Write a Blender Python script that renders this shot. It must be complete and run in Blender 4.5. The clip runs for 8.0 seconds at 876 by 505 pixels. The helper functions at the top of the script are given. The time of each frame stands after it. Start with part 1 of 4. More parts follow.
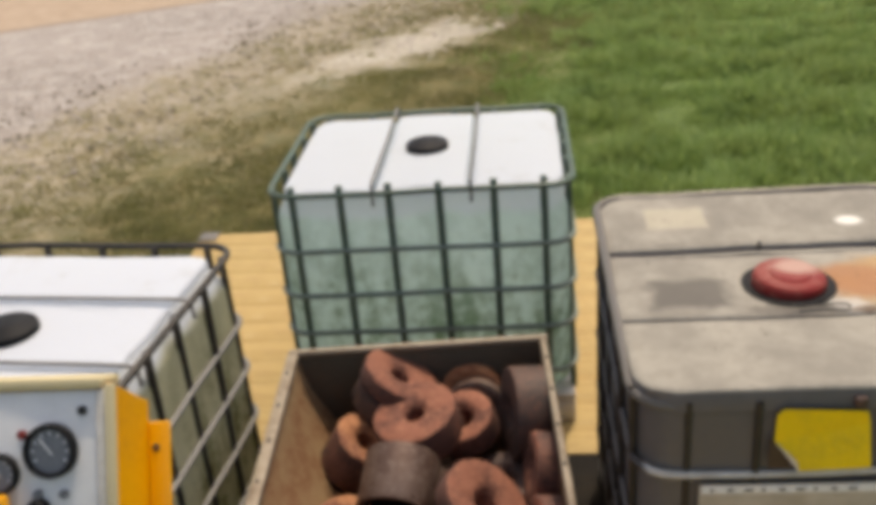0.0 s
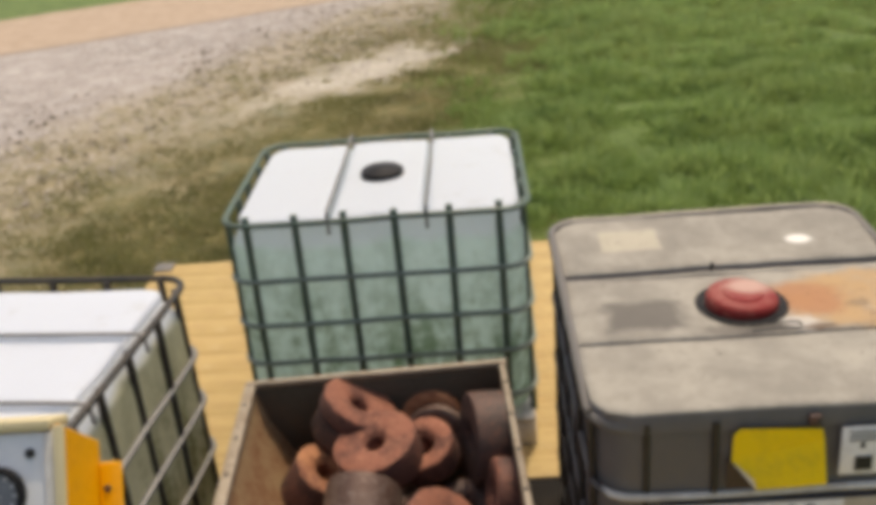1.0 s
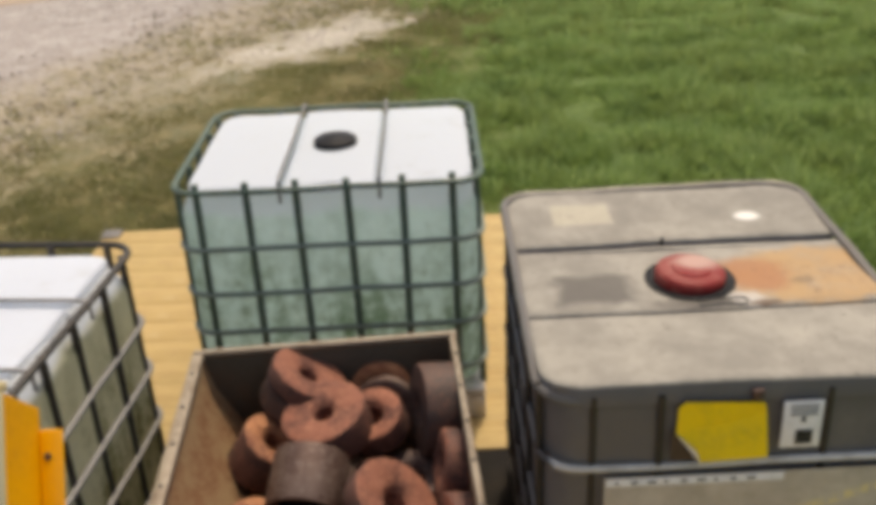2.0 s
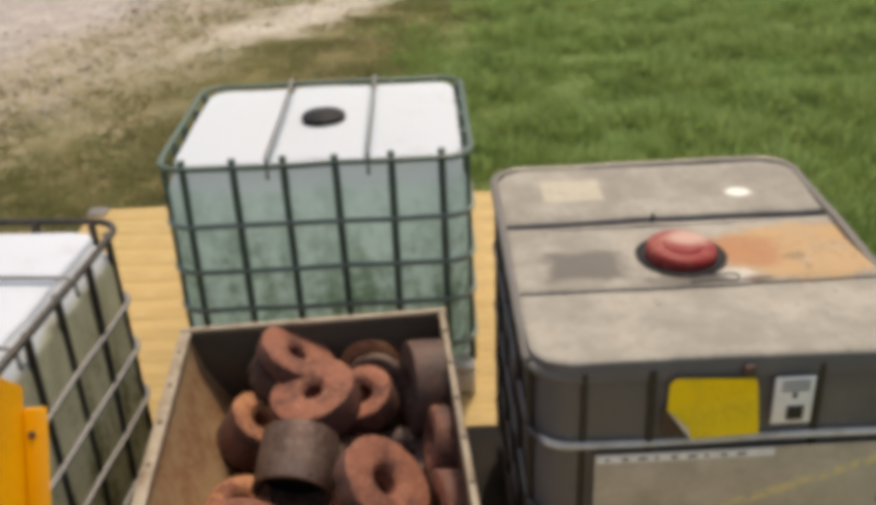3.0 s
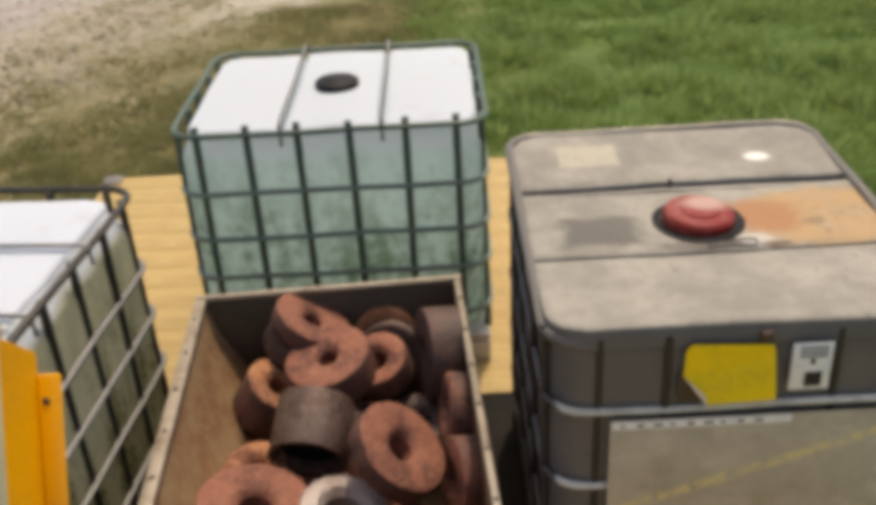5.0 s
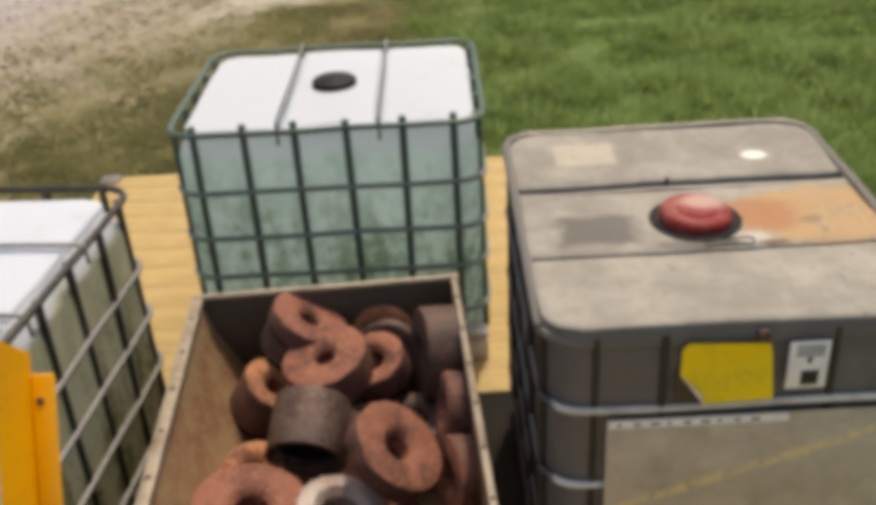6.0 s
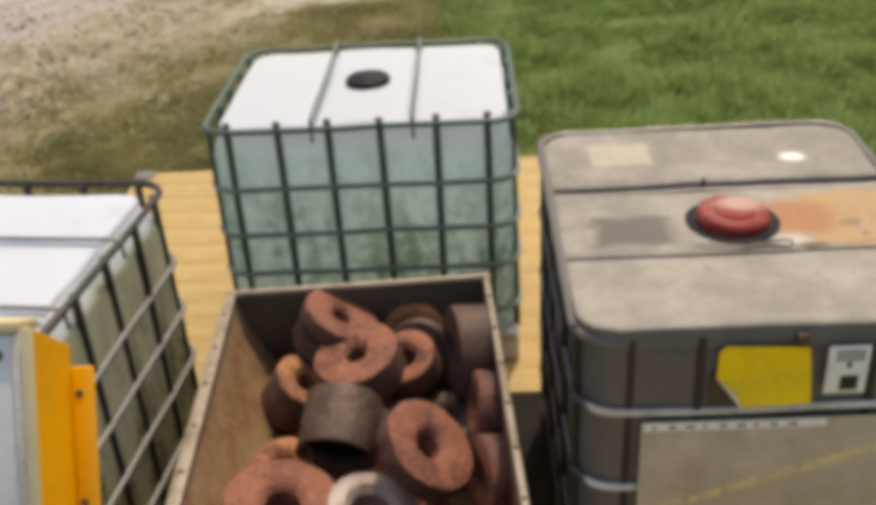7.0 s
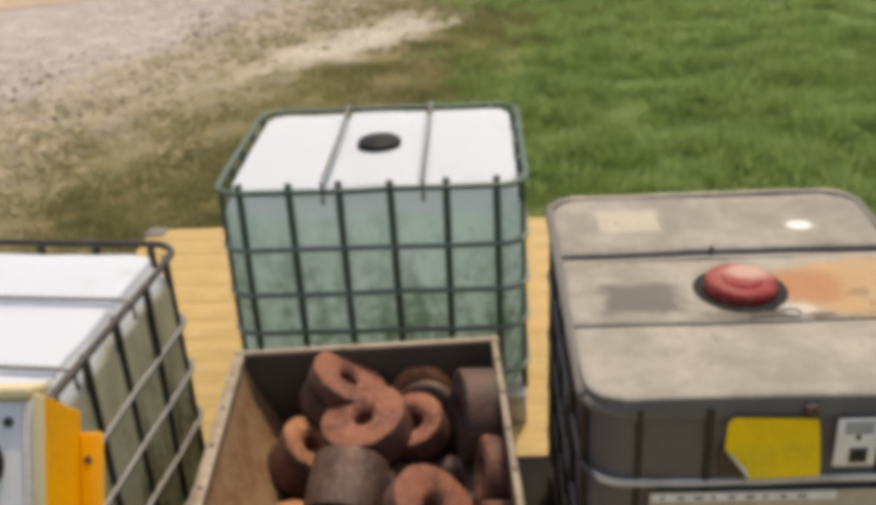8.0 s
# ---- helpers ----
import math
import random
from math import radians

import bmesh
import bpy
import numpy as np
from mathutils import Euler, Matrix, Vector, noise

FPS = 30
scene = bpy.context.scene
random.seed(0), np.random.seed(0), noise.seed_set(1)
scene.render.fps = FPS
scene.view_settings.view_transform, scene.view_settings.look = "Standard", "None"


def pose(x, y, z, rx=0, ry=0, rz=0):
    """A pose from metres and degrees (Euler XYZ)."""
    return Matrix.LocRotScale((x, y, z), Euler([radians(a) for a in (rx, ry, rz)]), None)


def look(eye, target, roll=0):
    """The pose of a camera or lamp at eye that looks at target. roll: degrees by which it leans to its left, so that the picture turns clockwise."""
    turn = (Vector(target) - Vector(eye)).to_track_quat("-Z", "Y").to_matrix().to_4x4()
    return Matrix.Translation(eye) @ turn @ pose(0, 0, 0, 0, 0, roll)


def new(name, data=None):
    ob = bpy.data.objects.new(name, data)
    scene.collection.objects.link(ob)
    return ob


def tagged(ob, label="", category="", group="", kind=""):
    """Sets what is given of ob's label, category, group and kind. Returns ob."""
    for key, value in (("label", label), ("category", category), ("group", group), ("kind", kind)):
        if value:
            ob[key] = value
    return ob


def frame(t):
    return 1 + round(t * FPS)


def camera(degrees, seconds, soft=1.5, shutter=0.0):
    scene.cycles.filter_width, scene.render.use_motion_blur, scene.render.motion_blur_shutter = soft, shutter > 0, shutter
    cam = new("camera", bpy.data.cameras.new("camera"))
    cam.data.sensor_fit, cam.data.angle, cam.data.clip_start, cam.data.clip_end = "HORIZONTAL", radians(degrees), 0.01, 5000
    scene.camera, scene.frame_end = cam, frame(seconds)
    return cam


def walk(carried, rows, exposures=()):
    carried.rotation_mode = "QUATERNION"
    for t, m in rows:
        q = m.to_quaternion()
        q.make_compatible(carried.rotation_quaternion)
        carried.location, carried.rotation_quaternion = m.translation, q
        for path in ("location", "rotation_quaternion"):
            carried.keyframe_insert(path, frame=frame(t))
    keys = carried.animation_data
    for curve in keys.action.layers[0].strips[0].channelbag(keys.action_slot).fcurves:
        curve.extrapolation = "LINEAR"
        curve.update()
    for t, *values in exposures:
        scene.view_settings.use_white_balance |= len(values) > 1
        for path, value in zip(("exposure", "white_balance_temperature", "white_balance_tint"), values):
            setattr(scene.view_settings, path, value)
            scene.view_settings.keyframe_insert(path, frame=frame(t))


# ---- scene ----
cam = camera(48.5, 8.0, soft=6.0)
PATH = [
    (0, (0.414, -3.467, 2.474), (0.202, -1.397, 1.494), -4.90),
    (0.5, (0.428, -3.461, 2.485), (0.263, -1.373, 1.534), -5.59),
    (1, (0.427, -3.457, 2.482), (0.312, -1.360, 1.544), -5.06),
    (1.5, (0.432, -3.453, 2.479), (0.381, -1.369, 1.508), -3.72),
    (3, (0.429, -3.426, 2.455), (0.444, -1.380, 1.405), -2.63),
    (3.5, (0.432, -3.416, 2.451), (0.443, -1.385, 1.370), -2.84),
    (4, (0.438, -3.421, 2.452), (0.427, -1.402, 1.350), -3.14),
    (4.5, (0.430, -3.417, 2.446), (0.404, -1.402, 1.335), -3.32),
    (6, (0.442, -3.408, 2.439), (0.416, -1.398, 1.322), -3.44),
    (6.5, (0.427, -3.411, 2.438), (0.372, -1.397, 1.327), -3.28),
    (7, (0.421, -3.404, 2.434), (0.332, -1.394, 1.320), -3.59),
    (7.5, (0.429, -3.391, 2.451), (0.357, -1.348, 1.397), -3.50),
    (8, (0.421, -3.407, 2.468), (0.317, -1.338, 1.470), -3.08),
]
walk(cam, [(t, look(eye, target, roll)) for t, eye, target, roll in PATH], [(0, 0.34, 7700, 12), (8, 0.34, 7700, 12)])

# ---- world, sun ----
GZ = -1.0                      # level of the lawn below the deck
SUN_EL, SUN_AZ = 66.0, 18.0    # degrees; azimuth from +y towards +x
world = bpy.data.worlds.new("sky")
scene.world = world
world.use_nodes = True
wn = world.node_tree.nodes
sky = wn.new("ShaderNodeTexSky")
sky.sky_type, sky.sun_disc = "NISHITA", False
sky.sun_elevation, sky.sun_rotation = radians(SUN_EL), radians(SUN_AZ)
sky.air_density, sky.dust_density, sky.ozone_density = 1.0, 3.0, 0.5
wn["Background"].inputs["Strength"].default_value = 0.15
world.node_tree.links.new(sky.outputs[0], wn["Background"].inputs["Color"])
sun = new("sun", bpy.data.lights.new("sun", "SUN"))
sun.data.energy, sun.data.angle, sun.data.color = 2.0, radians(0.7), (1.0, 0.95, 0.86)
sd = Vector((math.sin(radians(SUN_AZ)) * math.cos(radians(SUN_EL)), math.cos(radians(SUN_AZ)) * math.cos(radians(SUN_EL)), math.sin(radians(SUN_EL))))
sun.matrix_world = look(sd * 20, (0, 0, 0))


# ---- materials ----
class Nodes:
    """A short hand for node trees."""

    def __init__(self, name):
        self.mat = bpy.data.materials.new(name)
        self.mat.use_nodes = True
        self.tree = self.mat.node_tree
        self.bsdf = self.tree.nodes["Principled BSDF"]
        self.out = self.tree.nodes["Material Output"]
        self.where = self.add("ShaderNodeTexCoord").outputs["Object"]

    def add(self, kind):
        return self.tree.nodes.new(kind)

    def link(self, a, b):
        self.tree.links.new(a, b)

    def noise(self, scale, detail=4.0, rough=0.6, stretch=None, seed=0.0):
        n = self.add("ShaderNodeTexNoise")
        n.inputs["Scale"].default_value, n.inputs["Detail"].default_value, n.inputs["Roughness"].default_value = scale, detail, rough
        m = self.add("ShaderNodeMapping")
        m.inputs["Location"].default_value = (seed, seed * 1.7, seed * 0.3)
        if stretch:
            m.inputs["Scale"].default_value = stretch
        self.link(self.where, m.inputs["Vector"])
        self.link(m.outputs[0], n.inputs["Vector"])
        return n.outputs[0]

    def ramp(self, value, lo, hi, a=0.0, b=1.0):
        m = self.add("ShaderNodeMapRange")
        m.interpolation_type = "SMOOTHSTEP"
        self.link(value, m.inputs[0])
        for i, v in enumerate((lo, hi, a, b)):
            m.inputs[i + 1].default_value = v
        return m.outputs[0]

    def math(self, op, a, b=0.0):
        m = self.add("ShaderNodeMath")
        m.operation = op
        for i, v in enumerate((a, b)):
            if isinstance(v, (int, float)):
                m.inputs[i].default_value = v
            else:
                self.link(v, m.inputs[i])
        return m.outputs[0]

    def mix(self, factor, a, b):
        m = self.add("ShaderNodeMix")
        m.data_type = "RGBA"
        for socket, v in ((m.inputs["Factor"], factor), (m.inputs[6], a), (m.inputs[7], b)):
            if isinstance(v, tuple):
                socket.default_value = (*v, 1.0)
            elif isinstance(v, (int, float)):
                socket.default_value = v
            else:
                self.link(v, socket)
        return m.outputs[2]

    def axes(self, source=None):
        s = self.add("ShaderNodeSeparateXYZ")
        self.link(source or self.where, s.inputs[0])
        return s.outputs

    def spot(self, x, y, rx, ry, soft=0.25, wobble=0.12, scale=9.0, square=False):
        """A stain: 1 inside an uneven ellipse round (x, y) of two object axes, 0 outside."""
        ax = self.axes()
        dx = self.math("DIVIDE", self.math("SUBTRACT", ax[0], x), rx)
        dy = self.math("DIVIDE", self.math("SUBTRACT", ax[1], y), ry)
        if square:
            d = self.math("MAXIMUM", self.math("ABSOLUTE", dx), self.math("ABSOLUTE", dy))
        else:
            d = self.math("SQRT", self.math("ADD", self.math("MULTIPLY", dx, dx), self.math("MULTIPLY", dy, dy)))
        d = self.math("ADD", d, self.math("MULTIPLY", self.math("SUBTRACT", self.noise(scale, 5.0, 0.65, seed=x * 3), 0.5), wobble * 8))
        return self.ramp(d, 1.0 - soft, 1.0 + soft, 1.0, 0.0)

    def done(self, colour, rough=0.5, metal=0.0, bump=None, depth=0.01, strength=0.5):
        for name, v in (("Base Color", colour), ("Roughness", rough), ("Metallic", metal)):
            if isinstance(v, tuple):
                self.bsdf.inputs[name].default_value = (*v, 1.0)
            elif isinstance(v, (int, float)):
                self.bsdf.inputs[name].default_value = v
            else:
                self.link(v, self.bsdf.inputs[name])
        if bump is not None:
            b = self.add("ShaderNodeBump")
            b.inputs["Strength"].default_value, b.inputs["Distance"].default_value = strength, depth
            self.link(bump, b.inputs["Height"])
            self.link(b.outputs[0], self.bsdf.inputs["Normal"])
        return self.mat


def plain(name, colour, rough=0.5, metal=0.0, dirt=(0.2, 0.17, 0.13), amount=0.35, scale=6.0, depth=0.002, gloss=0.5):
    """Paint, steel or plastic with grime at two scales."""
    n = Nodes(name)
    coarse, fine = n.noise(scale), n.noise(scale * 9, 3.0, seed=3.1)
    f = n.math("MULTIPLY", n.ramp(n.math("ADD", n.math("MULTIPLY", coarse, 0.7), n.math("MULTIPLY", fine, 0.3)), 0.42, 0.72), amount)
    n.bsdf.inputs["Specular IOR Level"].default_value = gloss
    return n.done(n.mix(f, colour, dirt), n.ramp(fine, 0.3, 0.8, rough * 0.8, min(1.0, rough * 1.3)), metal, fine, depth, 0.4)


def tank_plastic(name, top, side, stain, z0, z1, amount, clear=0.3, patch=5.0):
    """Cloudy tank plastic: clean above, growth inside the lower walls."""
    n = Nodes(name)
    z = n.axes()[2]
    streak = n.noise(patch, 6.0, 0.7, (1, 1, 0.3))
    low = n.ramp(n.math("ADD", z, n.math("MULTIPLY", n.math("SUBTRACT", n.noise(2.2, 3.0), 0.5), 0.12)), z0, z1, 1.0, 0.0)
    deep = n.ramp(n.math("ADD", z, n.math("MULTIPLY", n.math("SUBTRACT", n.noise(1.6, 4.0, seed=2.0), 0.5), 0.5)), 0.45, 1.05, 1.0, 0.25)
    blot = n.math("ADD", n.math("MULTIPLY", streak, 0.65), n.math("MULTIPLY", n.noise(patch * 4, 4.0, 0.7, seed=6.0), 0.35))
    side_c = n.mix(n.math("MULTIPLY", n.math("MULTIPLY", n.ramp(blot, 0.42, 0.62), deep), amount), side, stain)
    fine = n.noise(40.0, 3.0)
    lid_c = n.mix(n.math("MULTIPLY", n.ramp(n.noise(7.0, 6.0, 0.7, seed=5.0), 0.55, 0.75), 0.25), top, (0.55, 0.53, 0.47))
    colour = n.mix(low, lid_c, side_c)
    n.done(colour, 0.55, 0.0, fine, 0.002, 0.25)
    n.bsdf.inputs["Specular IOR Level"].default_value = 0.3
    t = n.add("ShaderNodeBsdfTranslucent")
    n.link(colour, t.inputs["Color"])
    m = n.add("ShaderNodeMixShader")
    m.inputs[0].default_value = clear
    n.link(n.bsdf.outputs[0], m.inputs[1])
    n.link(t.outputs[0], m.inputs[2])
    n.link(m.outputs[0], n.out.inputs["Surface"])
    return n.mat


def rust(name, base, dark, light, rough=0.85, worn=0.0):
    n = Nodes(name)
    a, b = n.noise(9.0, 6.0, 0.7), n.noise(60.0, 4.0, 0.7, seed=2.0)
    rnd = n.add("ShaderNodeObjectInfo").outputs["Random"]
    c = n.mix(n.ramp(a, 0.40, 0.58), dark, base)
    c = n.mix(n.math("MULTIPLY", n.ramp(b, 0.48, 0.7), 0.8), c, light)
    c = n.mix(n.math("MULTIPLY", n.ramp(n.noise(24.0, 5.0, 0.75, seed=11.0), 0.55, 0.68), 0.45), c, dark)
    c = n.mix(n.math("MULTIPLY", rnd, 0.35), c, dark)
    return n.done(c, rough, worn, n.math("ADD", a, n.math("MULTIPLY", b, 0.5)), 0.004, 0.6)


def plank_paint():
    n = Nodes("yellow_planks")
    rnd = n.add("ShaderNodeObjectInfo").outputs["Random"]
    grain = n.noise(14.0, 6.0, 0.65, (0.12, 1.6, 1))
    worn = n.noise(3.5, 6.0, 0.7, (0.6, 1.3, 1), seed=4.0)
    c = n.mix(n.ramp(grain, 0.3, 0.7), (0.37, 0.245, 0.08), (0.49, 0.35, 0.135))
    c = n.mix(n.math("MULTIPLY", n.ramp(worn, 0.55, 0.75), 0.55), c, (0.58, 0.46, 0.27))
    c = n.mix(n.math("MULTIPLY", n.ramp(n.noise(6.0, 6.0, 0.75, (0.8, 1.6, 1), seed=9.0), 0.52, 0.72), 0.55), c, (0.36, 0.22, 0.09))
    c = n.mix(n.math("MULTIPLY", n.ramp(n.noise(22.0, 5.0, 0.7, (0.7, 1.0, 1), seed=13.0), 0.5, 0.7), 0.4), c, (0.30, 0.19, 0.075))
    c = n.mix(n.math("MULTIPLY", rnd, 0.12), c, (0.50, 0.30, 0.10))
    return n.done(c, 0.7, 0.0, grain, 0.004, 0.5)


def ground_cover():
    """Lawn, thin dry lawn, gravel shoulder and dirt road, told apart by place on the ground."""
    n = Nodes("ground_cover")
    ax = n.axes()
    x, y = ax[0], ax[1]
    wob = n.math("SUBTRACT", n.noise(0.45, 6.0, 0.65), 0.5)
    fine = n.noise(3.0, 6.0, 0.7, seed=1.0)
    grit = n.noise(22.0, 4.0, 0.7, seed=2.0)
    def line(x0, y0, nx, ny):
        return n.math("ADD", n.math("MULTIPLY", n.math("SUBTRACT", x, x0), nx), n.math("MULTIPLY", n.math("SUBTRACT", y, y0), ny))
    # road: distance from its near edge towards the deck; verge: distance from the gravel's edge towards the lawn
    road = n.math("ADD", line(-9.455, 14.432, 0.486, -0.874), n.math("MULTIPLY", wob, 0.5))
    verge = n.math("ADD", line(-6.23, 7.94, 0.9145, -0.4046), n.math("MULTIPLY", wob, 2.4))
    green = n.mix(n.ramp(fine, 0.3, 0.7), (0.075, 0.12, 0.026), (0.13, 0.19, 0.048))
    clump = n.noise(2.0, 6.0, 0.75, seed=12.0)
    dry = n.mix(n.ramp(n.math("ADD", n.math("MULTIPLY", fine, 0.5), n.math("MULTIPLY", clump, 0.5)), 0.38, 0.62), (0.085, 0.088, 0.022), (0.21, 0.17, 0.07))
    gravel = n.mix(n.ramp(grit, 0.35, 0.65), (0.235, 0.205, 0.182), (0.39, 0.348, 0.315))
    gravel = n.mix(n.math("MULTIPLY", n.ramp(n.noise(2.4, 6.0, 0.75, seed=17.0), 0.42, 0.66), 0.75), gravel, (0.47, 0.435, 0.40))
    dirt = n.mix(n.ramp(fine, 0.3, 0.7), (0.355, 0.265, 0.185), (0.43, 0.33, 0.24))
    lush = n.ramp(n.math("ADD", x, n.math("MULTIPLY", wob, 2.2)), -0.4, 1.9)
    c = n.mix(lush, dry, green)
    thin = n.math("MULTIPLY", n.ramp(verge, 4.6, 1.0), n.ramp(n.noise(3.2, 6.0, 0.75, seed=7.0), 0.30, 0.58))
    c = n.mix(n.math("MULTIPLY", thin, 0.9), c, n.mix(n.ramp(grit, 0.35, 0.65), (0.28, 0.235, 0.17), (0.45, 0.39, 0.31)))
    # bare pale streak through the thin grass
    along = n.math("DIVIDE", line(-1.3, 11.5, 0.64, 0.77), 2.5)
    aside = n.math("DIVIDE", line(-1.3, 11.5, 0.77, -0.64), 0.75)
    reach = n.math("ADD", n.math("SQRT", n.math("ADD", n.math("MULTIPLY", along, along), n.math("MULTIPLY", aside, aside))), n.math("MULTIPLY", n.math("SUBTRACT", n.noise(1.6, 7.0, 0.8, seed=31.0), 0.5), 3.4))
    c = n.mix(n.math("MULTIPLY", n.math("MULTIPLY", n.ramp(reach, 0.1, 1.5, 1.0, 0.0), n.ramp(n.noise(9.0, 5.0, 0.75, seed=33.0), 0.34, 0.56, 0.35, 1.0)), 0.9), c, (0.52, 0.475, 0.40))
    c = n.mix(n.ramp(n.math("ADD", verge, n.math("MULTIPLY", n.math("SUBTRACT", fine, 0.5), 2.0)), 0.9, -0.6), c, gravel)
    soil = n.math("MULTIPLY", n.math("MULTIPLY", n.ramp(verge, -2.0, 0.2), n.ramp(verge, 3.0, 1.2)), n.ramp(n.noise(6.5, 6.0, 0.8, seed=41.0), 0.50, 0.66))
    c = n.mix(n.math("MULTIPLY", soil, 0.55), c, (0.20, 0.15, 0.085))
    c = n.mix(n.ramp(road, 0.2, -0.2), c, dirt)
    rut = n.ramp(n.math("ABSOLUTE", road), 0.05, 0.28, 0.5, 0.0)
    c = n.mix(rut, c, (0.19, 0.14, 0.10))
    c = n.mix(n.ramp(road, -4.3, -4.9), c, green)
    return n.done(c, 0.95, 0.0, n.math("ADD", fine, n.math("MULTIPLY", grit, 0.4)), 0.05, 0.4)


def blade_green(name, low, high, warm=(0.30, 0.33, 0.09), deep=(0.08, 0.15, 0.03)):
    n = Nodes(name)
    rnd = n.add("ShaderNodeNewGeometry").outputs["Random Per Island"]
    big = n.noise(0.9, 5.0, 0.65)
    c = n.mix(rnd, low, high)
    c = n.mix(n.math("MULTIPLY", n.ramp(n.noise(1.7, 5.0, 0.7, seed=6.0), 0.5, 0.68), 0.6), c, deep)
    c = n.mix(n.math("MULTIPLY", n.ramp(big, 0.4, 0.65), 0.5), c, warm)
    n.done(c, 0.55)
    t = n.add("ShaderNodeBsdfTranslucent")
    n.link(c, t.inputs["Color"])
    m = n.add("ShaderNodeMixShader")
    m.inputs[0].default_value = 0.45
    n.link(n.bsdf.outputs[0], m.inputs[1])
    n.link(t.outputs[0], m.inputs[2])
    n.link(m.outputs[0], n.out.inputs["Surface"])
    return n.mat


def dusty_lid():
    """The grey tank's top: dust over plastic, a rust run beside the cap, a rubbed dark smear, a pale mark."""
    n = Nodes("dusty_grey_lid")
    c = n.mix(n.ramp(n.noise(5.0, 6.0, 0.7), 0.35, 0.7), (0.222, 0.205, 0.171), (0.345, 0.321, 0.267))
    c = n.mix(n.math("MULTIPLY", n.ramp(n.noise(30.0, 4.0, 0.75, seed=4.0), 0.6, 0.75), 0.5), c, (0.20, 0.17, 0.13))
    c = n.mix(n.math("MULTIPLY", n.spot(-0.03, -0.35, 0.17, 0.27, 0.2, 0.10, 13.0), n.ramp(n.noise(11.0, 6.0, 0.75, seed=21.0), 0.3, 0.6, 0.55, 0.95)), c, (0.42, 0.265, 0.12))
    c = n.mix(n.math("MULTIPLY", n.math("MULTIPLY", n.spot(-0.05, -0.33, 0.10, 0.16, 0.4, 0.2), n.ramp(n.noise(26.0, 5.0, 0.75, seed=8.0), 0.5, 0.62)), 0.6), c, (0.24, 0.15, 0.09))
    c = n.mix(n.math("MULTIPLY", n.spot(-0.02, -0.17, 0.10, 0.10, 0.4, 0.14), 0.75), c, (0.36, 0.15, 0.06))
    c = n.mix(n.math("MULTIPLY", n.spot(-0.070, 0.290, 0.080, 0.105, 0.25, 0.12, 14.0, True), 0.85), c, (0.10, 0.09, 0.077))
    c = n.mix(n.math("MULTIPLY", n.spot(0.43, 0.257, 0.07, 0.095, 0.06, 0.03, 16.0, True), 0.5), c, (0.50, 0.45, 0.33))
    specks = n.math("MULTIPLY", n.ramp(n.noise(55.0, 3.0, 0.7, seed=15.0), 0.62, 0.68), n.ramp(n.noise(4.0, 4.0, 0.6, seed=16.0), 0.40, 0.55))
    c = n.mix(n.math("MULTIPLY", specks, 0.8), c, (0.07, 0.06, 0.05))
    c = n.mix(n.math("MULTIPLY", n.spot(-0.17, 0.02, 0.03, 0.13, 0.4, 0.25, 20.0), 0.6), c, (0.10, 0.085, 0.07))
    c = n.mix(n.math("MULTIPLY", n.spot(-0.155, -0.115, 0.035, 0.045, 0.4, 0.2, 22.0), 0.45), c, (0.62, 0.60, 0.56))
    c = n.mix(n.math("MULTIPLY", n.spot(-0.185, -0.155, 0.014, 0.04, 0.3, 0.2, 24.0), 0.8), c, (0.12, 0.07, 0.04))
    c = n.mix(n.math("MULTIPLY", n.spot(-0.07, -0.30, 0.02, 0.03, 0.4, 0.25, 24.0), 0.5), c, (0.16, 0.11, 0.06))
    c = n.mix(n.spot(0.365, -0.264, 0.030, 0.040, 0.35, 0.08), c, (0.74, 0.72, 0.66))
    return n.done(c, 0.8, 0.0, n.noise(25.0, 5.0), 0.003, 0.4)


def side_shaded_rail():
    """Grimy galvanised rail, bright along the tank's face, its side's shade painted in dark."""
    n = Nodes("side_shaded_galvanised_rail")
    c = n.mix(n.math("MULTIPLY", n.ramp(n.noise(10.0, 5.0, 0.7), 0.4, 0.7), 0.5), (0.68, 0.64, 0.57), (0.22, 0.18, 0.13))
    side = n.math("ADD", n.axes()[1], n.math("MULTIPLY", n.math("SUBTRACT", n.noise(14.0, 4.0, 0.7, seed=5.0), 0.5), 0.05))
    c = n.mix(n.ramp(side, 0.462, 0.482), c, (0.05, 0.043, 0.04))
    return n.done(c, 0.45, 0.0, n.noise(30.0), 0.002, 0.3)


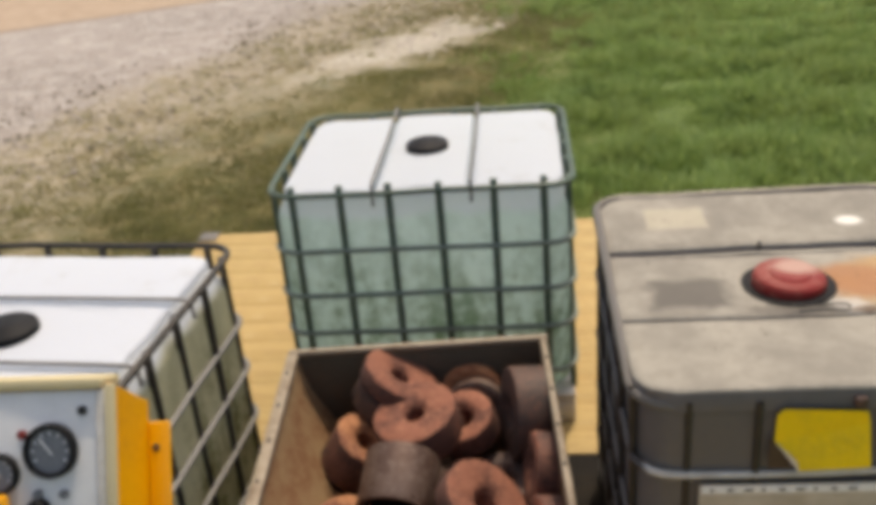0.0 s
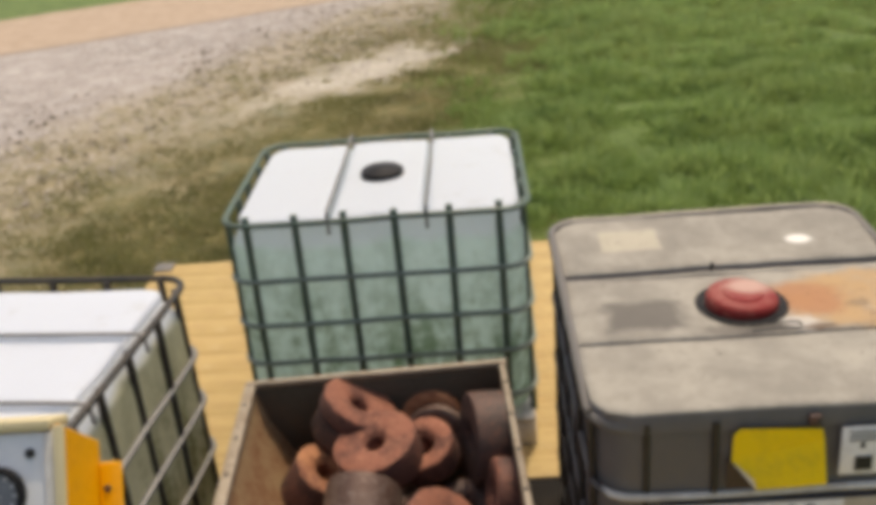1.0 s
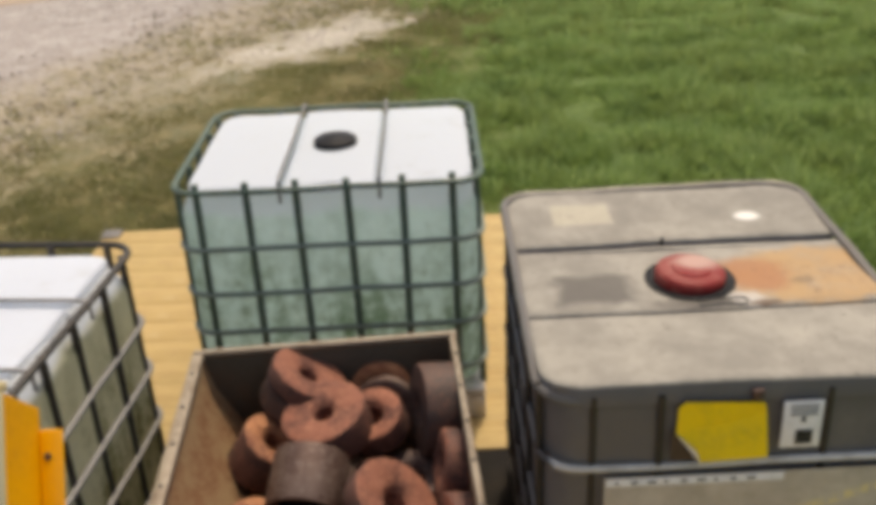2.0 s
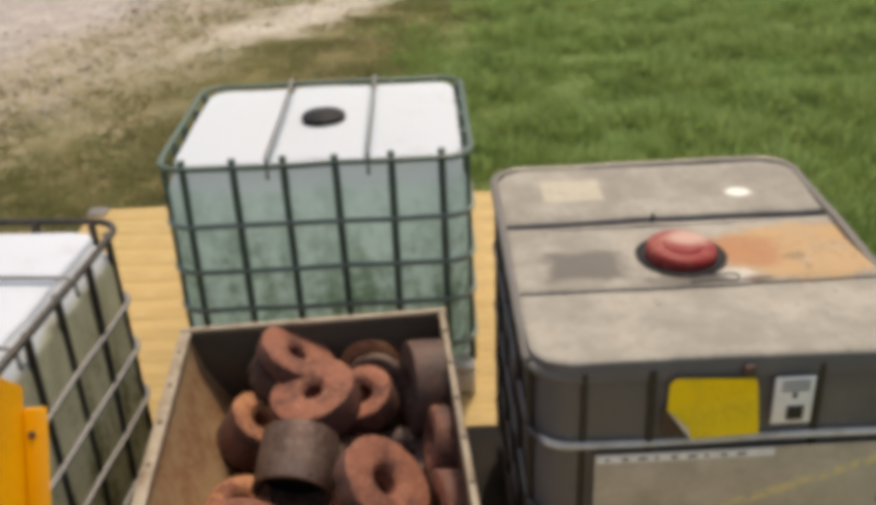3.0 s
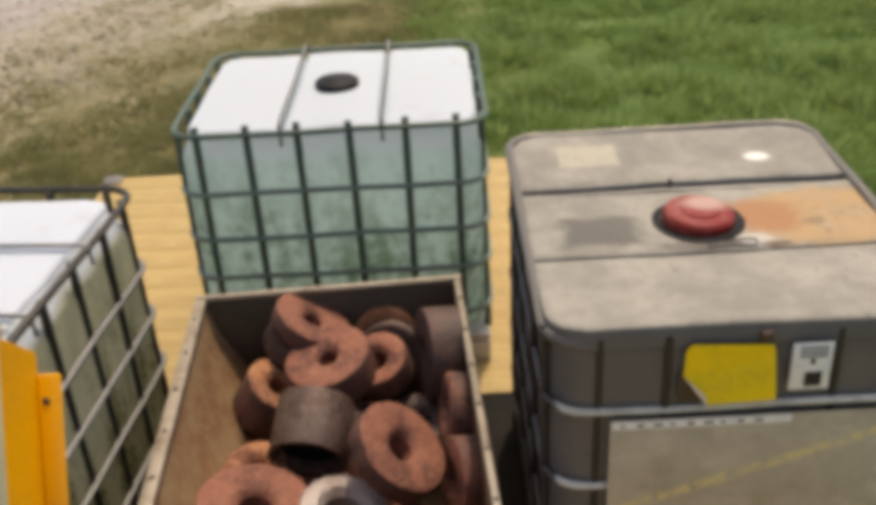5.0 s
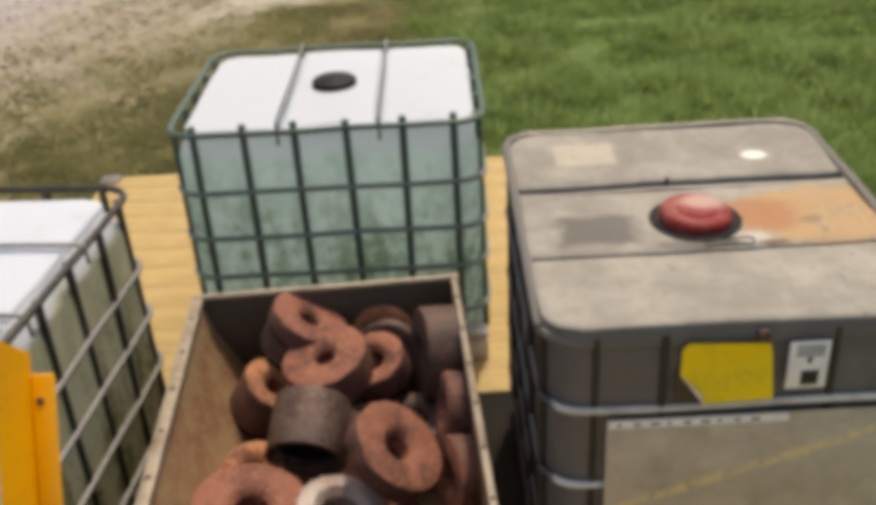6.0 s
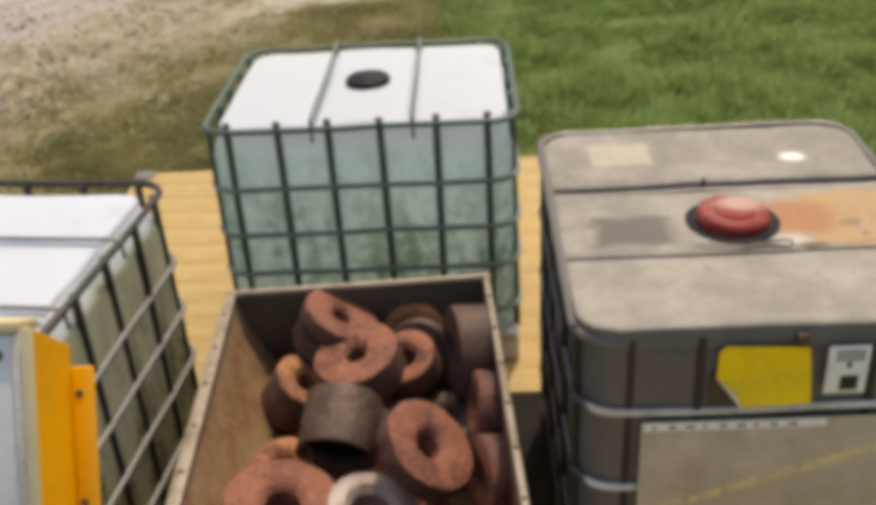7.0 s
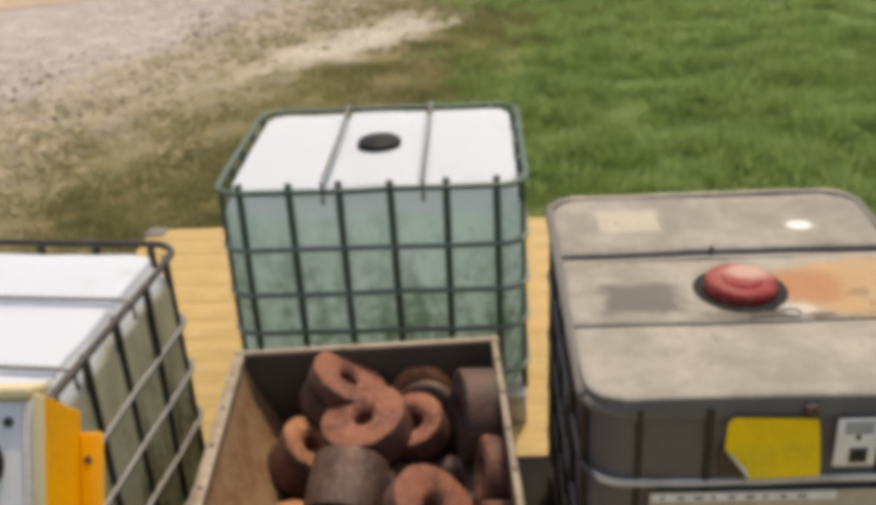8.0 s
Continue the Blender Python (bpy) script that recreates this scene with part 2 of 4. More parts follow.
def faded_cap():
    """Red cap plastic, paler on the far part of its top."""
    n = Nodes("faded_red_plastic")
    c = n.mix(n.math("MULTIPLY", n.ramp(n.noise(14.0, 5.0, 0.7), 0.42, 0.70), 0.45), (0.23, 0.015, 0.012), (0.36, 0.15, 0.11))
    c = n.mix(n.math("MULTIPLY", n.spot(0.035, -0.02, 0.045, 0.06, 0.4, 0.12, 18.0), 0.75), c, (0.52, 0.36, 0.29))
    n.bsdf.inputs["Specular IOR Level"].default_value = 0.3
    return n.done(c, 0.55, 0.0, n.noise(60.0), 0.002, 0.4)


def scuffed_plate():
    n = Nodes("scuffed_placard")
    c = n.mix(n.ramp(n.noise(8.0, 6.0, 0.7), 0.35, 0.7), (0.44, 0.37, 0.275), (0.57, 0.485, 0.365))
    ax = n.axes()
    line = n.math("ABSOLUTE", n.math("SUBTRACT", n.math("SUBTRACT", ax[2], 0.738), n.math("MULTIPLY", n.math("ADD", ax[1], n.math("MULTIPLY", n.noise(9.0, 3.0), 0.03)), -0.36)))
    scratch = n.math("MULTIPLY", n.ramp(line, 0.006, 0.022, 1.0, 0.0), n.ramp(n.noise(40.0, 4.0, 0.8), 0.42, 0.55))
    c = n.mix(n.math("MULTIPLY", n.ramp(n.noise(5.0, 6.0, 0.75, seed=6.0), 0.48, 0.66), 0.5), c, (0.34, 0.27, 0.17))
    c = n.mix(scratch, c, (0.70, 0.56, 0.25))
    return n.done(c, 0.6, 0.0, n.noise(30.0), 0.002, 0.4)


M = dict(
    white_tank=tank_plastic("white_green_tank", (0.88, 0.92, 0.96), (0.83, 0.96, 0.905), (0.20, 0.29, 0.165), 1.005, 1.055, 0.95, 0.82, 5.0),
    white_lid=tank_plastic("white_tank_top", (0.815, 0.86, 0.92), (0.815, 0.86, 0.92), (0.6, 0.6, 0.55), 0.5, 0.6, 0.3, 0.46),
    # olive tank's white upper edge: clean plastic with its sunlit brightness painted in
    olive_tank=tank_plastic("white_olive_tank", (0.84, 0.88, 0.94), (0.66, 0.62, 0.40), (0.135, 0.122, 0.018), 1.03, 1.07, 1.0, 0.45, 11.0),
    grey_tank=plain("dark_grey_tank", (0.112, 0.104, 0.102), 0.55, 0.0, (0.19, 0.17, 0.155), 0.6, 5.0),
    lid=dusty_lid(),
    green_steel=plain("dull_green_steel", (0.075, 0.125, 0.095), 0.5, 0.1, (0.12, 0.09, 0.05), 0.4, 12.0),
    dark_steel=plain("dark_steel", (0.035, 0.034, 0.032), 0.5, 0.4, (0.12, 0.08, 0.05), 0.4, 12.0),
    rod_grey=plain("dull_grey_rod", (0.22, 0.212, 0.20), 0.5, 0.2, (0.10, 0.09, 0.08), 0.4, 12.0),
    green_rail=plain("pale_green_rail", (0.20, 0.25, 0.215), 0.5, 0.1, (0.14, 0.11, 0.07), 0.4, 12.0),
    zinc=plain("galvanised_steel", (0.68, 0.64, 0.57), 0.42, 0.0, (0.22, 0.18, 0.13), 0.5, 10.0),
    side_shaded_zinc=side_shaded_rail(),
    grey_rail=plain("weathered_grey_rail", (0.15, 0.138, 0.122), 0.5, 0.2, (0.16, 0.13, 0.10), 0.6, 14.0),
    black=plain("black_plastic", (0.012, 0.012, 0.013), 0.6, 0.0, (0.03, 0.028, 0.027), 0.3, 15.0, gloss=0.15),
    red=faded_cap(),
    bin=rust("rust_stained_tan_paint", (0.275, 0.175, 0.085), (0.205, 0.098, 0.042), (0.33, 0.225, 0.12), 0.75),
    dark_bin=plain("dark_brown_coat", (0.075, 0.062, 0.042), 0.7, 0.0, (0.13, 0.075, 0.04), 0.7, 6.0),
    rim=plain("bare_bin_rim", (0.33, 0.275, 0.205), 0.6, 0.1, (0.15, 0.10, 0.06), 0.9, 9.0),
    rust_red=rust("red_rust", (0.30, 0.112, 0.066), (0.115, 0.042, 0.028), (0.45, 0.205, 0.12)),
    rust_orange=rust("orange_rust", (0.42, 0.18, 0.08), (0.16, 0.055, 0.03), (0.54, 0.28, 0.14)),
    rust_dark=rust("dark_brown_rust", (0.10, 0.055, 0.042), (0.045, 0.032, 0.028), (0.20, 0.085, 0.05), 0.65, 0.1),
    rust_grey=rust("worn_steel", (0.165, 0.11, 0.085), (0.10, 0.055, 0.04), (0.26, 0.20, 0.165), 0.5, 0.3),
    rust_shaded_side=rust("shaded_brown_rust", (0.135, 0.055, 0.038), (0.055, 0.028, 0.022), (0.24, 0.10, 0.06), 0.75),
    steel_pale=rust("pale_bare_steel", (0.36, 0.31, 0.28), (0.24, 0.17, 0.14), (0.46, 0.42, 0.39), 0.45, 0.2),
    planks=plank_paint(),
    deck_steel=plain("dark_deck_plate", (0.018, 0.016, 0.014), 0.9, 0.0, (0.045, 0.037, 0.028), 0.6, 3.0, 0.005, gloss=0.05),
    chassis=plain("chassis_paint", (0.03, 0.03, 0.03), 0.6, 0.2),
    yellow_label=plain("yellow_sticker", (0.93, 0.62, 0.006), 0.35, 0.0, (0.52, 0.38, 0.02), 0.6, 7.0, 0.012),
    white_label=plain("white_sticker", (0.84, 0.83, 0.82), 0.5, 0.0, (0.45, 0.43, 0.40), 0.4, 30.0),
    peel_brown=plain("dark_brown_patch", (0.05, 0.03, 0.02), 0.6, 0.0, (0.10, 0.06, 0.04), 0.6, 30.0),
    ink=plain("black_ink", (0.012, 0.012, 0.012), 0.6, 0.0, (0.03, 0.03, 0.03), 0.3),
    plate=scuffed_plate(),
    orange=plain("orange_enamel", (0.93, 0.41, 0.005), 0.4, 0.0, (0.62, 0.24, 0.02), 0.35, 8.0),
    cream=plain("cream_cover", (0.62, 0.52, 0.30), 0.45, 0.1, (0.42, 0.33, 0.18), 0.4, 9.0),
    panel=plain("silver_panel", (0.74, 0.73, 0.71), 0.4, 0.1, (0.52, 0.51, 0.50), 0.4, 20.0),
    dial=plain("dark_dial", (0.15, 0.155, 0.165), 0.3, 0.0, (0.26, 0.27, 0.28), 0.4, 40.0),
    ground=ground_cover(), blades=blade_green("grass_blades", (0.13, 0.22, 0.05), (0.35, 0.46, 0.14), (0.28, 0.34, 0.10), (0.085, 0.15, 0.035)), tuft_blades=blade_green("tuft_blades", (0.22, 0.34, 0.09), (0.45, 0.56, 0.21), (0.34, 0.41, 0.14), (0.11, 0.19, 0.05)), far_blades=blade_green("far_grass_blades", (0.17, 0.22, 0.06), (0.36, 0.42, 0.15)), olive_blades=blade_green("olive_grass_blades", (0.155, 0.165, 0.05), (0.34, 0.32, 0.13), (0.27, 0.25, 0.09), (0.10, 0.115, 0.03)), straw=blade_green("dry_grass_blades", (0.24, 0.215, 0.09), (0.54, 0.45, 0.27), (0.25, 0.28, 0.09), (0.13, 0.15, 0.045)),
    stones=rust("loose_stones", (0.47, 0.41, 0.36), (0.32, 0.275, 0.24), (0.60, 0.545, 0.49)),
    clods=rust("dry_clods", (0.15, 0.12, 0.075), (0.09, 0.07, 0.04), (0.24, 0.19, 0.12)),
)


# ---- mesh helpers ----
def mesh_of(name, bm, material, smooth=True):
    me = bpy.data.meshes.new(name)
    bmesh.ops.recalc_face_normals(bm, faces=bm.faces)
    bm.to_mesh(me)
    bm.free()
    me.materials.append(material)
    if smooth:
        me.polygons.foreach_set("use_smooth", [True] * len(me.polygons))
        me.set_sharp_from_angle(angle=radians(38))
    return me


def part(name, bm, material, parent, label="", smooth=True):
    """Links a bmesh as one mesh object under a thing or a part."""
    ob = new(name, mesh_of(name, bm, material, smooth))
    ob.parent = parent
    if label:
        tagged(ob, label)
    return ob


def thing(name, label, category, m=None, group="", kind=""):
    ob = tagged(new(name), label, category, group, kind)
    ob.empty_display_size = 0.1
    if m is not None:
        ob.matrix_world = m
    return ob


def box(bm, x0, x1, y0, y1, z0, z1, bevel=0.0, m=None):
    made = bmesh.ops.create_cube(bm, size=1.0)["verts"]
    for v in made:
        v.co = Vector((x0 + (v.co.x + 0.5) * (x1 - x0), y0 + (v.co.y + 0.5) * (y1 - y0), z0 + (v.co.z + 0.5) * (z1 - z0)))
    if bevel:
        edges = list({e for v in made for e in v.link_edges})
        made = bmesh.ops.bevel(bm, geom=edges, offset=bevel, segments=2, affect="EDGES", profile=0.5)["verts"]
    if m is not None:
        bmesh.ops.transform(bm, matrix=m, verts=made)
    return bm


def boxed(*a, **k):
    return box(bmesh.new(), *a, **k)


def rounded(w, d, r, steps=6, along=0):
    """Corner-rounded rectangle, w by d, as (x, y) pairs."""
    out = []
    for cx, cy, a0 in ((w / 2 - r, d / 2 - r, 0), (-w / 2 + r, d / 2 - r, 90), (-w / 2 + r, -d / 2 + r, 180), (w / 2 - r, -d / 2 + r, 270)):
        for i in range(steps + 1):
            a = radians(a0 + 90 * i / steps)
            out.append((cx + r * math.cos(a), cy + r * math.sin(a)))
    if along:
        full = []
        for i, (x, y) in enumerate(out):
            nx, ny = out[(i + 1) % len(out)]
            n = along if math.hypot(nx - x, ny - y) > 3 * r * math.pi / 2 / steps else 1
            full += [(x + (nx - x) * k / n, y + (ny - y) * k / n) for k in range(n)]
        return full
    return out


def loft(bm, loops, cap_low=True, cap_high=True):
    rows = [[bm.verts.new(p) for p in loop] for loop in loops]
    n = len(rows[0])
    for a, b in zip(rows, rows[1:]):
        for i in range(n):
            bm.faces.new((a[i], a[(i + 1) % n], b[(i + 1) % n], b[i]))
    if cap_low:
        bm.faces.new(rows[0][::-1])
    if cap_high:
        bm.faces.new(rows[-1])
    return bm


def tube(bm, points, radius, closed=False, sides=8):
    """A round bar swept along points."""
    pts = [Vector(p) for p in points]
    n = len(pts)
    rows = []
    for i, p in enumerate(pts):
        a, b = (pts[i - 1], pts[(i + 1) % n]) if closed else (pts[max(i - 1, 0)], pts[min(i + 1, n - 1)])
        way = (b - a).normalized()
        side = way.cross(Vector((0, 0, 1)) if abs(way.z) < 0.9 else Vector((1, 0, 0))).normalized()
        up = side.cross(way)
        rows.append([bm.verts.new(p + radius * (math.cos(2 * math.pi * k / sides) * side + math.sin(2 * math.pi * k / sides) * up)) for k in range(sides)])
    for i in range(n if closed else n - 1):
        a, b = rows[i], rows[(i + 1) % n]
        for k in range(sides):
            bm.faces.new((a[k], a[(k + 1) % sides], b[(k + 1) % sides], b[k]))
    if not closed:
        bm.faces.new(rows[0][::-1])
        bm.faces.new(rows[-1])
    return bm


def lathe(profile, sides=32):
    """A turned shape round z from (radius, z) pairs; radius 0 closes it."""
    bm = bmesh.new()
    rows = []
    for r, z in profile:
        rows.append([bm.verts.new((0, 0, z))] if r == 0 else [bm.verts.new((r * math.cos(2 * math.pi * k / sides), r * math.sin(2 * math.pi * k / sides), z)) for k in range(sides)])
    for a, b in zip(rows, rows[1:]):
        for k in range(sides):
            j = (k + 1) % sides
            if len(a) == 1 and len(b) > 1:
                bm.faces.new((a[0], b[k], b[j]))
            elif len(b) == 1 and len(a) > 1:
                bm.faces.new((a[k], a[j], b[0]))
            elif len(a) > 1:
                bm.faces.new((a[k], a[j], b[j], b[k]))
    return bm


# ---- ground ----
def ground():
    bm = bmesh.new()
    xs = [-900, -300, -120, -60, *np.linspace(-40, 30, 71), 60, 120, 300, 900]
    ys = [-900, -300, -100, -40, *np.linspace(-12, 60, 73), 90, 150, 300, 900]
    grid = []
    for y in ys:
        row = []
        for x in xs:
            bump = 0.05 * noise.noise(Vector((x * 0.25, y * 0.25, 3.0))) + 0.02 * noise.noise(Vector((x * 0.9, y * 0.9, 8.0)))
            row.append(bm.verts.new((x, y, GZ + (bump if abs(x) < 50 and abs(y) < 70 else 0) - 0.02)))
        grid.append(row)
    for j in range(len(ys) - 1):
        for i in range(len(xs) - 1):
            bm.faces.new((grid[j][i], grid[j][i + 1], grid[j + 1][i + 1], grid[j + 1][i]))
    ob = new("ground", mesh_of("ground", bm, M["ground"]))
    return tagged(ob, "green lawn thinning to grey gravel beside a tan dirt road", "ground", kind="structure")


ground()


def scatter(name, label, category, material, verts, faces):
    me = bpy.data.meshes.new(name)
    me.from_pydata(verts, [], faces)
    me.materials.append(material)
    return tagged(new(name, me), label, category, kind="stuff")


def road_off(x, y):
    return (x + 9.455) * 0.486 - (y - 14.432) * 0.874


def verge_off(x, y):
    return (x + 6.23) * 0.9145 - (y - 7.94) * 0.4046


def streak(x, y):
    """1 inside the bare streak, 0 outside."""
    u, v = ((x + 1.3) * 0.64 + (y - 11.5) * 0.77) / 2.5, ((x + 1.3) * 0.77 - (y - 11.5) * 0.64) / 0.70
    return 1.0 if math.hypot(u, v) + 0.9 * noise.noise(Vector((x * 1.6, y * 1.6, 5.0))) + 0.6 * noise.noise(Vector((x * 5, y * 5, 2.0))) < 0.9 else 0.0


def grass(name, label, count, x0, x1, y0, y1, keep, tall, wide, seed, material="blades", each=5, spread=0.035):
    rng = np.random.default_rng(seed)
    verts, faces = [], []
    made = 0
    while made < count:
        x, y = rng.uniform(x0, x1), rng.uniform(y0, y1)
        if rng.random() > keep(x, y) or (-1.8 < x < 1.9 and -4.8 < y < 2.25):
            continue
        made += 1
        lush = max(0.35, 0.95 + 1.1 * noise.noise(Vector((x * 1.6, y * 1.6, 1.0))) + 0.5 * noise.noise(Vector((x * 0.5, y * 0.5, 7.0))))
        for _ in range(each):
            bx, by = x + rng.normal(0, spread), y + rng.normal(0, spread)
            h, a = tall * lush * rng.uniform(0.5, 1.2), rng.uniform(0, 6.283)
            lean, la = h * rng.uniform(0.1, 0.8), rng.uniform(0, 6.283)
            wx, wy = 0.5 * wide * math.cos(a), 0.5 * wide * math.sin(a)
            lx, ly = lean * math.cos(la), lean * math.sin(la)
            i = len(verts)
            z = GZ - 0.03
            verts += [(bx - wx, by - wy, z), (bx + wx, by + wy, z), (bx + lx * 0.4 - wx * 0.8, by + ly * 0.4 - wy * 0.8, z + h * 0.6),
                      (bx + lx * 0.4 + wx * 0.8, by + ly * 0.4 + wy * 0.8, z + h * 0.6), (bx + lx, by + ly, z + h)]
            faces += [(i, i + 1, i + 3, i + 2), (i + 2, i + 3, i + 4)]
    return scatter(name, label, "grass", M[material], verts, faces)


def lush_at(x, y):
    return min(1.0, max(0.0, (x + 0.4 + 1.3 * noise.noise(Vector((x * 0.6, y * 0.6, 4)))) / 2.3)) ** 1.2


def in_view(x, y):
    return 1.0 if -0.62 * y - 1.8 < x < 0.66 * y + 2.6 else 0.0


def dry_at(x, y):
    return (1.0 - lush_at(x, y)) * (1.0 - streak(x, y)) * in_view(x, y)


grass("lawn_grass", "long bright green lawn grass", 34000, -1.5, 8.5, 2.3, 10.5, lambda x, y: lush_at(x, y) * in_view(x, y), 0.12, 0.011, 11, spread=0.028)
grass("far_lawn_grass", "bright green lawn grass farther off", 20000, -1.5, 12, 10.5, 21, lambda x, y: lush_at(x, y) * in_view(x, y), 0.11, 0.015, 12, "far_blades")
grass("thin_grass", "thin dry grass between patches of gravel", 17000, -8, 2.0, 2.3, 17, lambda x, y: dry_at(x, y) * min(1.0, max(0.0, verge_off(x, y) / 3.5)), 0.045, 0.011, 13, "straw", spread=0.03)
grass("near_grass", "short olive green grass beside the flatbed", 11000, -6.5, 2.0, 2.3, 13, lambda x, y: dry_at(x, y) * min(1.0, max(0.0, (verge_off(x, y) - 2.2) / 2.5)) * max(0.1, 0.5 + 1.2 * noise.noise(Vector((x * 1.1, y * 1.1, 9.0)))), 0.055, 0.010, 15, "olive_blades", spread=0.03)
grass("grass_tufts", "taller tufts of bright green grass in the lawn", 3600, -0.5, 9.0, 2.3, 15, lambda x, y: lush_at(x, y) ** 2 * in_view(x, y), 0.19, 0.014, 14, "tuft_blades", 16, 0.05)


def stones(name, label, material, count, keep, lo, hi, seed):
    rng = np.random.default_rng(seed)
    verts, faces = [], []
    base = [(1, 0, 0), (0, 1, 0), (-1, 0, 0), (0, -1, 0), (0, 0, 0.45)]
    made = 0
    while made < count:
        x, y = rng.uniform(-11, 2), rng.uniform(3.5, 18)
        if rng.random() > keep(x, y):
            continue
        made += 1
        s, a = rng.uniform(lo, hi), rng.uniform(0, 6.283)
        i = len(verts)
        for p in base:
            q = [c * s * rng.uniform(0.6, 1.3) for c in p]
            verts.append((x + q[0] * math.cos(a) - q[1] * math.sin(a), y + q[0] * math.sin(a) + q[1] * math.cos(a), GZ - 0.015 + q[2]))
        faces += [(i, i + 1, i + 4), (i + 1, i + 2, i + 4), (i + 2, i + 3, i + 4), (i + 3, i, i + 4)]
    return scatter(name, label, "gravel", material, verts, faces)


stones("gravel", "loose pale grey gravel along the road", M["stones"], 9500, lambda x, y: 0.0 if road_off(x, y) < 0.2 else (0.8 if verge_off(x, y) < 0.3 else (0.45 if verge_off(x, y) < 2.6 else 0.9 * streak(x, y))), 0.012, 0.036, 21)
stones("soil_clods", "dark dry clods between gravel and grass", M["clods"], 800, lambda x, y: 1.0 if -1.0 < verge_off(x, y) < 2.6 and road_off(x, y) > 0.5 else 0.0, 0.018, 0.055, 22)


# ---- flatbed ----
DECK_X0, DECK_X1, DECK_Y0, DECK_Y1 = -1.67, 1.80, -4.7, 2.17
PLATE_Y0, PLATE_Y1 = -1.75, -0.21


def flatbed():
    bed = thing("flatbed", "flatbed deck of worn yellow planks and dark steel plate", "flatbed", pose(0, 0, GZ))
    up = -GZ
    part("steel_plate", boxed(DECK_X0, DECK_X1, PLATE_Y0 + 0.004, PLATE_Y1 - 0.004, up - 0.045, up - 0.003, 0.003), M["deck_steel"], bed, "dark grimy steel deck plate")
    for x in (-1.0, 1.0):
        part("chassis_beam", boxed(x - 0.08, x + 0.08, DECK_Y0, DECK_Y1 - 0.05, up - 0.32, up - 0.056, 0.008), M["chassis"], bed)
    for x in (-1.0, 1.0):
        for y in (-3.6, -0.6, 2.0):
            part("support_leg", boxed(x - 0.07, x + 0.07, y - 0.07, y + 0.07, -0.04, up - 0.322, 0.006), M["chassis"], bed)
    part("corner_cap", boxed(DECK_X0 - 0.02, DECK_X0 + 0.10, DECK_Y1 - 0.10, DECK_Y1 + 0.02, up - 0.03, up + 0.012, 0.008), M["grey_rail"], bed, "pale steel corner cap")
    step = 0.2
    shared = mesh_of("plank", boxed(DECK_X0, DECK_X1, -step / 2 + 0.0008, step / 2 - 0.0008, -0.045, 0.0, 0.0016), M["planks"])
    rng = random.Random(5)
    # unseen planks nearer the camera are added, partly to bounce light onto the tanks
    for y0, y1 in ((DECK_Y0, PLATE_Y0), (PLATE_Y1, DECK_Y1)):
        n = round((y1 - y0) / step)
        for i in range(n):
            ob = new("plank", shared)
            ob.parent = bed
            ob.matrix_basis = pose(rng.uniform(-0.008, 0.008), y0 + (i + 0.5) * (y1 - y0) / n, up - rng.uniform(0.0, 0.001), rng.uniform(-0.05, 0.05), 0, 0) @ Matrix.Diagonal((1, (y1 - y0) / n / step, 1, 1))
    return bed


flatbed()


# ---- intermediate bulk tanks; x runs along the 1.2 m side ----
LONG, SHORT = 1.20, 1.00


def bottle_mesh(material, top=1.135, low=0.16, inset=0.016, square=False, shoulder=False):
    """Blow-moulded bottle with rounded edges."""
    bm = bmesh.new()
    w, d = LONG - 2 * inset, SHORT - 2 * inset
    loops = []
    ease = 0.25 if square else 1.0
    crest = ((top - 0.10, -0.002), (top - 0.075, 0.006), (top - 0.045, 0.020), (top - 0.018, 0.036), (top, 0.056)) if shoulder else ((top - 0.09, 0.0), (top - 0.04, 0.004), (top - 0.015, 0.012), (top - 0.004, 0.026), (top, 0.05))
    for z, shrink in ((low, 0.05), (low + 0.03, 0.012), (low + 0.08, 0.0), (low + 0.35, -0.004), (top - 0.30, -0.004), *crest):
        loops.append([(x, y, z) for x, y in rounded(w - 2 * shrink * ease, d - 2 * shrink * ease, 0.11, 6, 14)])
    loft(bm, loops)
    bm.normal_update()
    for v in bm.verts:
        if v.co.z > top - 0.12:
            v.co.z += 0.007 * noise.noise(v.co * 7.0)
            v.co += 0.006 * noise.noise(v.co * 9.0 + Vector((3, 1, 7))) * Vector((v.co.x, v.co.y, 0)).normalized()
    return mesh_of("bottle", bm, material)


